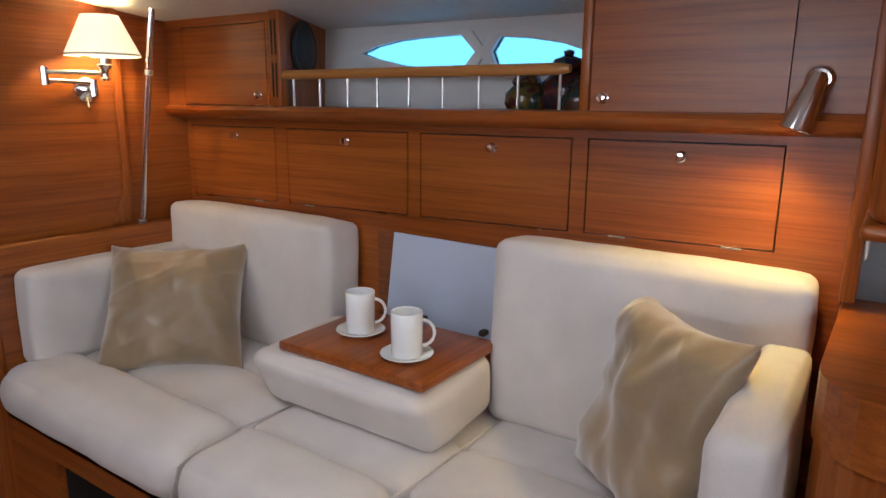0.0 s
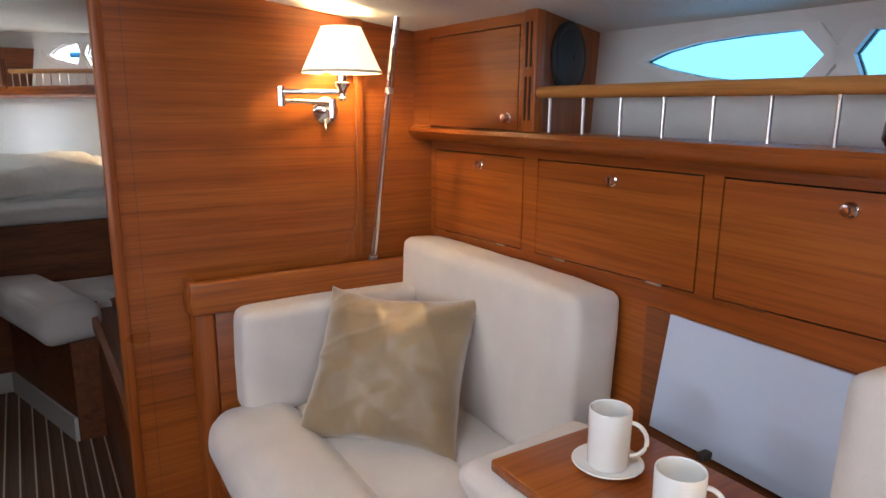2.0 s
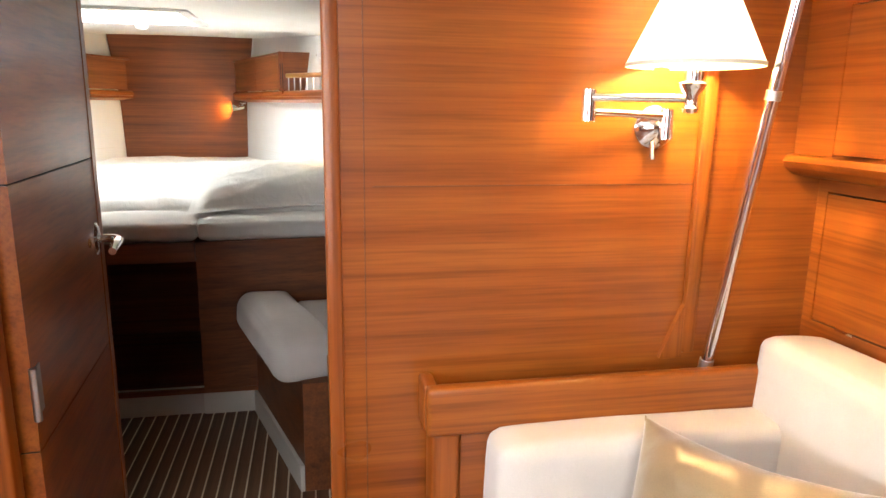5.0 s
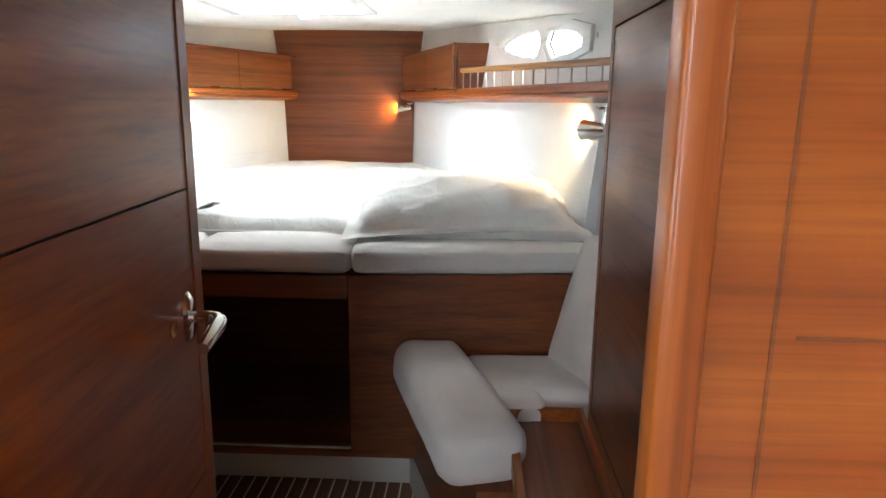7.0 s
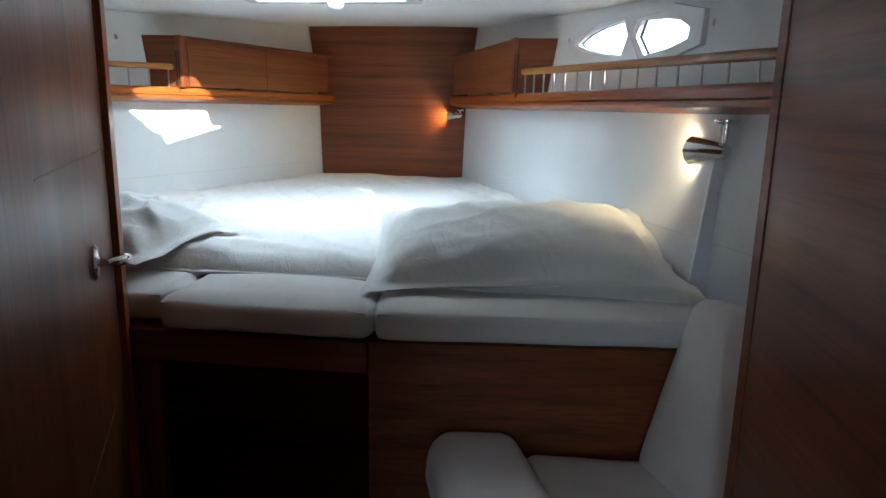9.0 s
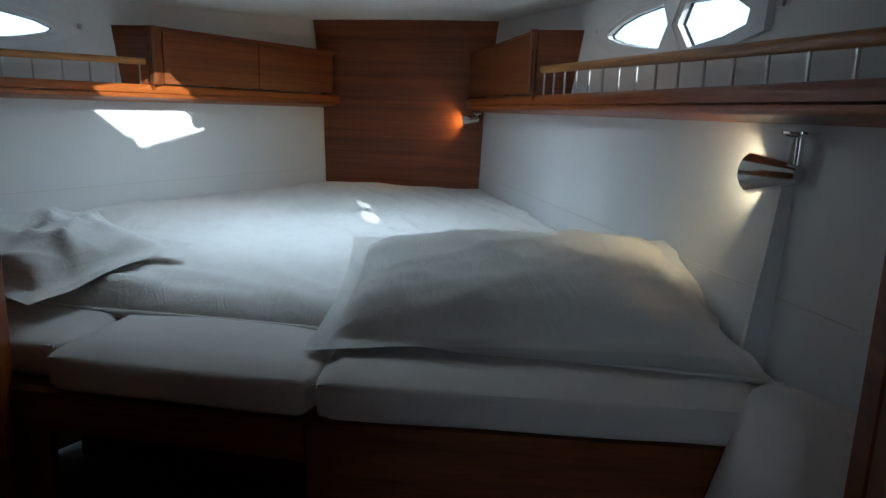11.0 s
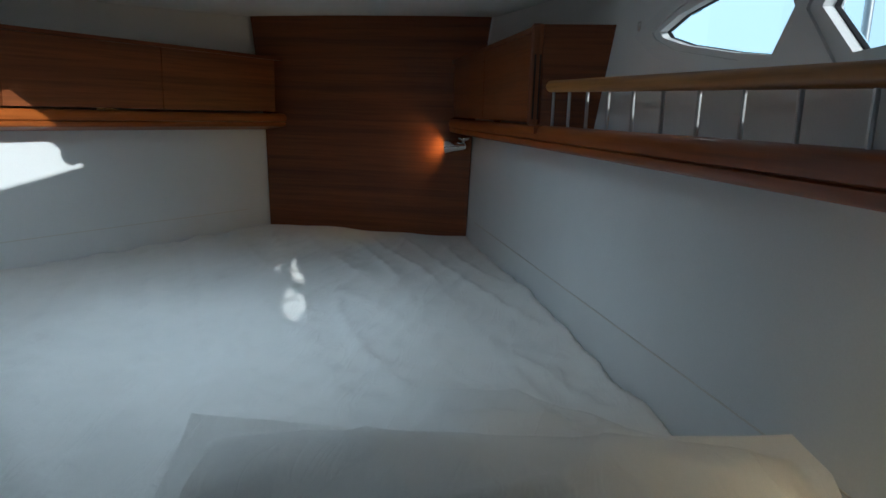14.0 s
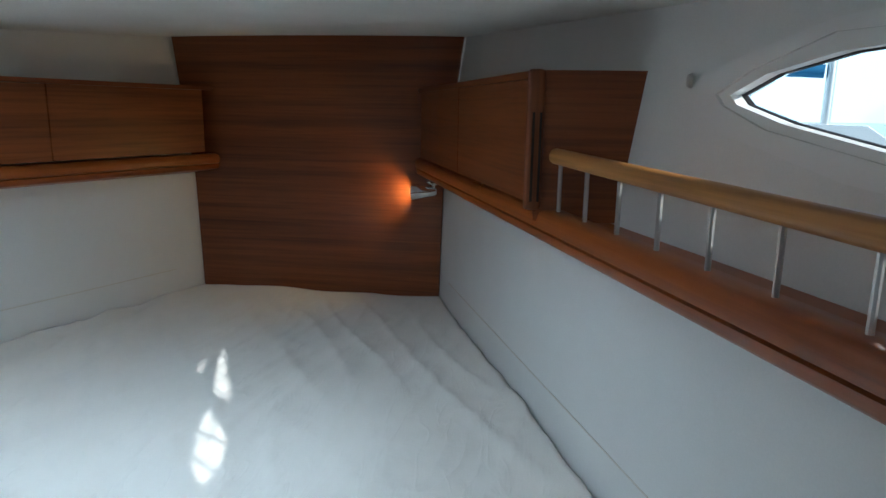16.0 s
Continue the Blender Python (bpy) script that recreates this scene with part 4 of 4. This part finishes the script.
part("rail", tube([(1.466, y, 1.283 - 0.004 * (y + 0.5)) for y in (-0.515, -0.9, -1.32, -1.345)], [0.0125, 0.0125, 0.0125, 0.008], 16), rail_wood, fr)
for i in range(9):
    y = -0.552 - 0.0965 * i
    part("rail_pin", tube([(1.466, y, 1.198), (1.466, y, 1.276)], 0.0035, 8), steel, fr)

# painted ornaments on the shelf
for (x, y, h, r, cols, word) in (
    (1.56, -1.20, 0.115, 0.05, [(0.015, 0.03, 0.02), (0.09, 0.06, 0.015), (0.05, 0.01, 0.01), (0.14, 0.16, 0.17)], "dark green and silver"),
    (1.58, -1.29, 0.155, 0.062, [(0.015, 0.015, 0.02), (0.06, 0.012, 0.01), (0.02, 0.02, 0.04), (0.05, 0.07, 0.07)], "dark red and black"),
    (1.54, -1.34, 0.10, 0.045, [(0.02, 0.04, 0.035), (0.07, 0.03, 0.015), (0.02, 0.02, 0.03)], "dark green"),
):
    pot = solo("painted_jar", lathe([(r * 0.55, 0), (r * 0.62, 0.004), (r, h * 0.32), (r * 0.96, h * 0.52), (r * 0.6, h * 0.68), (r * 0.64, h * 0.71)], Matrix.Translation((x, y, 1.178)), 28), glaze("glaze_" + word.replace(" ", "_"), cols), word + " painted ceramic jar on the open shelf", "jar", "painted jars")
    part("lid", lathe([(r * 0.66, h * 0.71), (r * 0.7, h * 0.74), (r * 0.5, h * 0.86), (r * 0.16, h * 0.91), (r * 0.2, h * 0.97), (0, h)], Matrix.Translation((x, y, 1.178)), 28), glaze("glaze_lid_" + word.replace(" ", "_"), cols[::-1], 40), pot, "painted lid")

# ---- settee ----
base = thing("settee_base", (1.1, -1.0, 0), "teak settee base with an open locker in its front", "settee")
part("front", plate(rect(-1.86, 0.0, -0.02, 0.425), [rect(-0.72, 0.10, -0.30, 0.345)], lambda u, v, d: (0.87 + d, u, v), 0.02), wood_y, base, smooth=False)
part("seat_board", B((0.87, -1.86, 0.40), (1.515, -0.02, 0.424)), wood_y, base)
# near-black back and side paint the shade inside the open locker
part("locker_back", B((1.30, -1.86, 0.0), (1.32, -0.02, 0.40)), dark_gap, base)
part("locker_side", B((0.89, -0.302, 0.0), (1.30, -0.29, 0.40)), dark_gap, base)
SEATS = [(-0.085, -0.825, "long"), (-0.828, -1.253, "middle"), (-1.256, -1.85, "aft")]
for k, (a, b, word) in enumerate(SEATS):
    st = thing("seat_cushion", (1.1, (a + b) / 2, 0.425), "cream microfibre settee seat cushion with a rounded front roll", "cushion", "settee seat cushions")
    L = a - b
    part("front_roll", cushion((0.215, L, 0.135), 0.062, 0.010, 0.004, 16, pose(0.942, (a + b) / 2, 0.484), k), cream, st)
    part("seat_pad", cushion((0.20, L, 0.10), 0.020, 0.012, 0.004, 14, pose(1.140, (a + b) / 2, 0.482), k + 4), cream, st)
    part("seat_pad", cushion((0.20, L, 0.10), 0.020, 0.010, 0.004, 14, pose(1.335, (a + b) / 2, 0.480), k + 8), cream, st)
    part("seam", tube([(0.84, b - 0.0015, 0.45), (0.865, b - 0.0015, 0.515), (0.93, b - 0.0015, 0.546), (1.04, b - 0.0015, 0.532), (1.38, b - 0.0015, 0.526)], 0.0022, 6), dark_gap if k > 5 else sheet_cloth, st)

for a, b, top, word in ((-0.058, -0.738, 0.902, "forward"), (-1.225, -1.826, 0.930, "aft")):
    m = Matrix.Translation((1.442, (a + b) / 2, 0.527 + (top - 0.527) / 2)) @ Matrix.Rotation(radians(3), 4, "Y")
    solo("back_cushion", cushion((0.130, a - b, top - 0.527), 0.022, 0.008, 0.004, 26, m, len(word)), cream, "cream microfibre settee back cushion against the lockers", "cushion", "settee back cushions")
solo("arm_cushion", cushion((0.475, 0.095, 0.255), 0.022, 0.006, 0.003, 16, pose(1.160, -0.112, 0.658, 0, 0, 0), 3), cream, "cream upholstered arm cushion against the low end panel", "cushion", "settee arm cushions")
solo("arm_cushion", cushion((0.42, 0.082, 0.295), 0.020, 0.004, 0.003, 16, pose(1.185, -1.800, 0.677), 6), cream, "cream upholstered arm cushion beside the galley counter", "cushion", "settee arm cushions")

# middle backrest folded down into a small table
tb = thing("fold_down_table", (1.24, -1.03, 0.54), "teak table board on the folded cream centre backrest", "table")
pad = cushion((0.300, 0.475, 0.140), 0.035, 0.008, 0.004, 18, pose(1.230, -1.005, 0.611, 0, -3, 0), 9)
for v in pad.verts:
    if v.co.x < 1.3:
        v.co.x += (0.68 - v.co.z) * 0.40 * (1.3 - v.co.x) / 0.2
part("padding", pad, cream, tb)
part("board", B((1.120, -1.232, 0.682), (1.402, -0.840, 0.702), 0.004), wood_x, tb, "varnished teak board")
niche = setting("wall_niche", B((1.5120, -1.24, 0.62), (1.5165, -0.80, 0.885)), dark_y, "dark wood niche behind the table")
bm = prism([(-0.845, 0.665), (-1.235, 0.655), (-1.235, 0.885), (-0.864, 0.888)], lambda u, v, d: (1.500 + d - 0.05 * (0.88 - v), u, v), 0.006)
solo("backing_board", bm, blue_panel, "pale blue-white backing panel leaning in the niche", "panel", smooth=False)
for y in (-1.02, -1.19):
    solo("table_catch", B((1.40, y - 0.008, 0.7025), (1.424, y + 0.008, 0.716), 0.004), dark_gap, "small dark catch at the table's rear edge", "catch", "table catches")


def mug(x, y, turn):
    """A tall straight mug on its saucer."""
    z = 0.702
    sc_ = solo("saucer", lathe([(0.0, 0.003), (0.026, 0.002), (0.030, 0.0), (0.034, 0.003), (0.052, 0.009), (0.056, 0.012), (0.0545, 0.0135), (0.036, 0.007), (0.0, 0.006)], Matrix.Translation((x, y, z)), 40), china, "flat white china saucer on the teak table", "saucer", "saucers")
    th = thing("mug", (x, y, z + 0.007), "tall straight white china mug on a saucer", "mug", "mugs")
    part("cup", lathe([(0.0, 0.0), (0.030, 0.0), (0.0320, 0.003), (0.0330, 0.092), (0.0320, 0.0935), (0.0300, 0.092), (0.0290, 0.008), (0.0, 0.006)], Matrix.Translation((x, y, z + 0.007)), 40), china, th)
    c = Vector((math.cos(turn), math.sin(turn), 0))
    o = Vector((x, y, z + 0.055))
    pts = [o + c * (0.0325 + 0.024 * math.sin(math.pi * i / 14)) + Vector((0, 0, 0.027 * math.cos(math.pi * i / 14))) for i in range(15)]
    part("handle", tube(pts, 0.0036, 12), china, th)


mug(1.262, -0.955, radians(-55))
mug(1.208, -1.128, radians(-55))


def throw(m, seed, label, w=0.37, h=0.37, t=0.145):
    return solo("throw_pillow", pillow(w, h, t, m, seed, 0.0, 0.030, 0.14, 72, 0.22), velvet, label, "throw pillow", "gold throw pillows", angle=80)


def square_at(c, right, up):
    r = Vector(right).normalized()
    u = Vector(up)
    u = (u - r * u.dot(r)).normalized()
    return Matrix.Translation(c) @ Matrix((r, u, r.cross(u))).transposed().to_4x4()


throw(square_at((1.190, -0.360, 0.672), (0.24, -0.262, 0), (0.146, 0.131, 0.27)), 2, "crumpled gold velvet pillow leaning in the settee corner")
throw(square_at((1.240, -1.625, 0.712), (-0.25, -0.234, 0.014), (0.073, -0.088, 0.314)), 6, "gold velvet pillow resting on one corner against the arm", 0.37, 0.37, 0.115)

# low end panel with its boxed cap
cap = thing("end_panel", (1.15, -0.04, 0), "low teak settee end panel with a rounded cap", "panel")
part("board", B((0.885, -0.056, 0.0), (1.517, -0.036, 0.78), 0.003), wood_x, cap)
part("end_post", B((0.838, -0.064, 0.0), (0.884, -0.002, 0.775), 0.010, 3), wood_z, cap)
part("cap_front", B((0.828, -0.078, 0.772), (1.515, -0.052, 0.852), 0.008, 3), wood_x, cap)
part("cap_end", B((0.826, -0.056, 0.772), (0.848, -0.001, 0.850), 0.006, 3), wood_y, cap)

# grab pole
gp = thing("grab_pole", (1.307, -0.034, 0.80), "polished steel grab pole slanting up to the deckhead", "pole")
d_ = Vector((1.333, -0.145, 1.49)) - Vector((1.307, -0.034, 0.80))
P0 = Vector((1.307, -0.034, 0.80))
part("pole", tube([P0, P0 + d_ * 0.985], 0.0095, 18), chrome, gp)
part("foot", tube([P0 + d_ * 0.05, P0 + d_ * 0.085], 0.0115, 18), steel, gp)
part("joint", tube([P0 + d_ * 0.70, P0 + d_ * 0.72], 0.0110, 18), steel, gp)

# swing-arm wall lamp
wl = thing("wall_lamp", (1.200, 0, 1.24), "lit swing-arm wall lamp with a cream pleated shade", "wall lamp")
R90 = Matrix.Rotation(radians(90), 4, "X")
part("back_plate", lathe([(0.034, 0), (0.034, 0.004), (0.029, 0.009), (0.024, 0.011), (0.012, 0.019), (0.0, 0.021)], Matrix.Translation((1.202, -0.0005, 1.240)) @ R90, 32), chrome, wl)
part("knuckle", tube([(1.212, -0.020, 1.222), (1.212, -0.020, 1.268)], 0.011, 16), chrome, wl)
part("switch", tube([(1.196, -0.010, 1.216), (1.193, -0.020, 1.196), (1.193, -0.022, 1.190)], 0.0042, 10), chrome, wl)
part("lower_arm", tube([(1.212, -0.020, 1.258), (1.078, -0.040, 1.263)], 0.0062, 12), chrome, wl)
part("elbow", tube([(1.073, -0.042, 1.250), (1.073, -0.042, 1.296)], 0.0105, 16), chrome, wl)
part("upper_arm", tube([(1.073, -0.046, 1.284), (1.208, -0.090, 1.284)], 0.0062, 12), chrome, wl)
LX, LY = 1.208, -0.092
part("socket", lathe([(0, 1.262), (0.010, 1.263), (0.012, 1.270), (0.009, 1.276), (0.011, 1.290), (0.020, 1.300), (0.022, 1.305), (0.013, 1.308), (0.013, 1.345), (0, 1.347)], Matrix.Translation((LX, LY, 0)), 24), chrome, wl)
part("shade", lathe([(0.094, 1.329), (0.0945, 1.333), (0.048, 1.432), (0.0475, 1.434), (0.0465, 1.432), (0.0925, 1.332), (0.094, 1.329)], Matrix.Translation((LX, LY, 0)), 48, False), shade_cloth, wl, "cream cloth shade")
part("trim", lathe([(0.0955, 1.328), (0.0955, 1.3335), (0.094, 1.334), (0.093, 1.328)], Matrix.Translation((LX, LY, 0)), 48, False), plastic, wl)
part("bulb", lathe([(0, 1.346), (0.006, 1.348), (0.008, 1.356), (0.005, 1.364), (0, 1.366)], Matrix.Translation((LX, LY, 0)), 20), bulb, wl)
lamp("wall_lamp_light", "POINT", Matrix.Translation((LX, LY, 1.384)), 1.1, (1, 0.72, 0.30), 0.014)

cone_lamp("reading_lamp", (1.4595, -1.79, 1.262), (-1, 0, 0.0), (1.412, -1.768, 1.180), "lit chrome cone reading lamp on the upper locker front", 2.7, (1, 0.74, 0.26), 0.85)

# galley end: upright post, upper locker and counter
setting("trim_aft_post", B((1.43, -1.885, 0.90), (1.53, -1.861, 1.47), 0.006), wood_z, "teak corner post at the aft end of the settee", True)
gl = thing("galley_locker", (1.35, -2.05, 1.07), "teak galley wall locker with a rounded corner", "locker")
part("body", B((1.16, -2.6, 1.075), (1.78, -1.89, 1.47), 0.02, 4), wood_z, gl)
part("vent_slot", B((1.158, -1.99, 1.14), (1.162, -1.983, 1.40)), dark_gap, gl)
part("lip", B((1.15, -2.6, 1.055), (1.78, -1.885, 1.075), 0.008, 3), wood_y, gl)
cn = thing("counter", (1.2, -2.2, 0), "teak galley counter with a rounded corner and raised edge", "counter")
lo = []
for i in range(7):
    a = math.pi / 2 * i / 6
    lo.append((1.04 + 0.10 * (1 - math.sin(a)), -1.868 - 0.10 * (1 - math.cos(a))))
outl = [(1.51, -1.868)] + lo + [(1.04, -2.8), (1.51, -2.8)]
part("body", prism(outl, lambda u, v, d: (u, v, d), 0.80), wood_z, cn, smooth=False)
part("top", prism([(1.512, -1.866)] + [(x - 0.008, y + 0.004) for x, y in lo] + [(1.032, -2.8), (1.512, -2.8)], lambda u, v, d: (u, v, 0.80 + d), 0.09), wood_y, cn, smooth=False)
sk = thing("power_socket", (1.49, -1.90, 1.0), "cream power socket with a round black insert", "socket")
part("plate", B((1.44, -1.893, 0.975), (1.50, -1.886, 1.035), 0.003), plastic, sk)
part("insert", lathe([(0.022, 0), (0.022, 0.004), (0.018, 0.002), (0, 0.001)], Matrix.Translation((1.47, -1.886, 1.005)) @ Matrix.Rotation(radians(-90), 4, "X"), 24), black, sk)

# ---- cabin sole: teak planks with holly strips ----
sole = thing("floor_sole", (0.4, 0.5, 0), "teak and holly striped cabin sole", "floor", kind="structure")
mesh_p = mesh_h = None
pw = 0.046
n_ = int((0.72 - -0.50) / pw)
for i in range(n_):
    x = -0.50 + pw * i
    a = part("plank", B((x, -0.9, -0.006), (x + pw - 0.006, 1.72, 0.0)), floor_wood, sole, smooth=False) if mesh_p is None else new("plank", mesh_p)
    b = part("holly_strip", B((x + pw - 0.0055, -0.9, -0.006), (x + pw - 0.0005, 1.72, -0.0004)), holly, sole, smooth=False) if mesh_h is None else new("holly_strip", mesh_h)
    if mesh_p is None:
        mesh_p, mesh_h, x_ = a.data, b.data, x
    else:
        for o in (a, b):
            o.parent = sole
            o.matrix_parent_inverse = Matrix.Translation(sole.location).inverted()
            o.location = (x - x_, 0, 0)
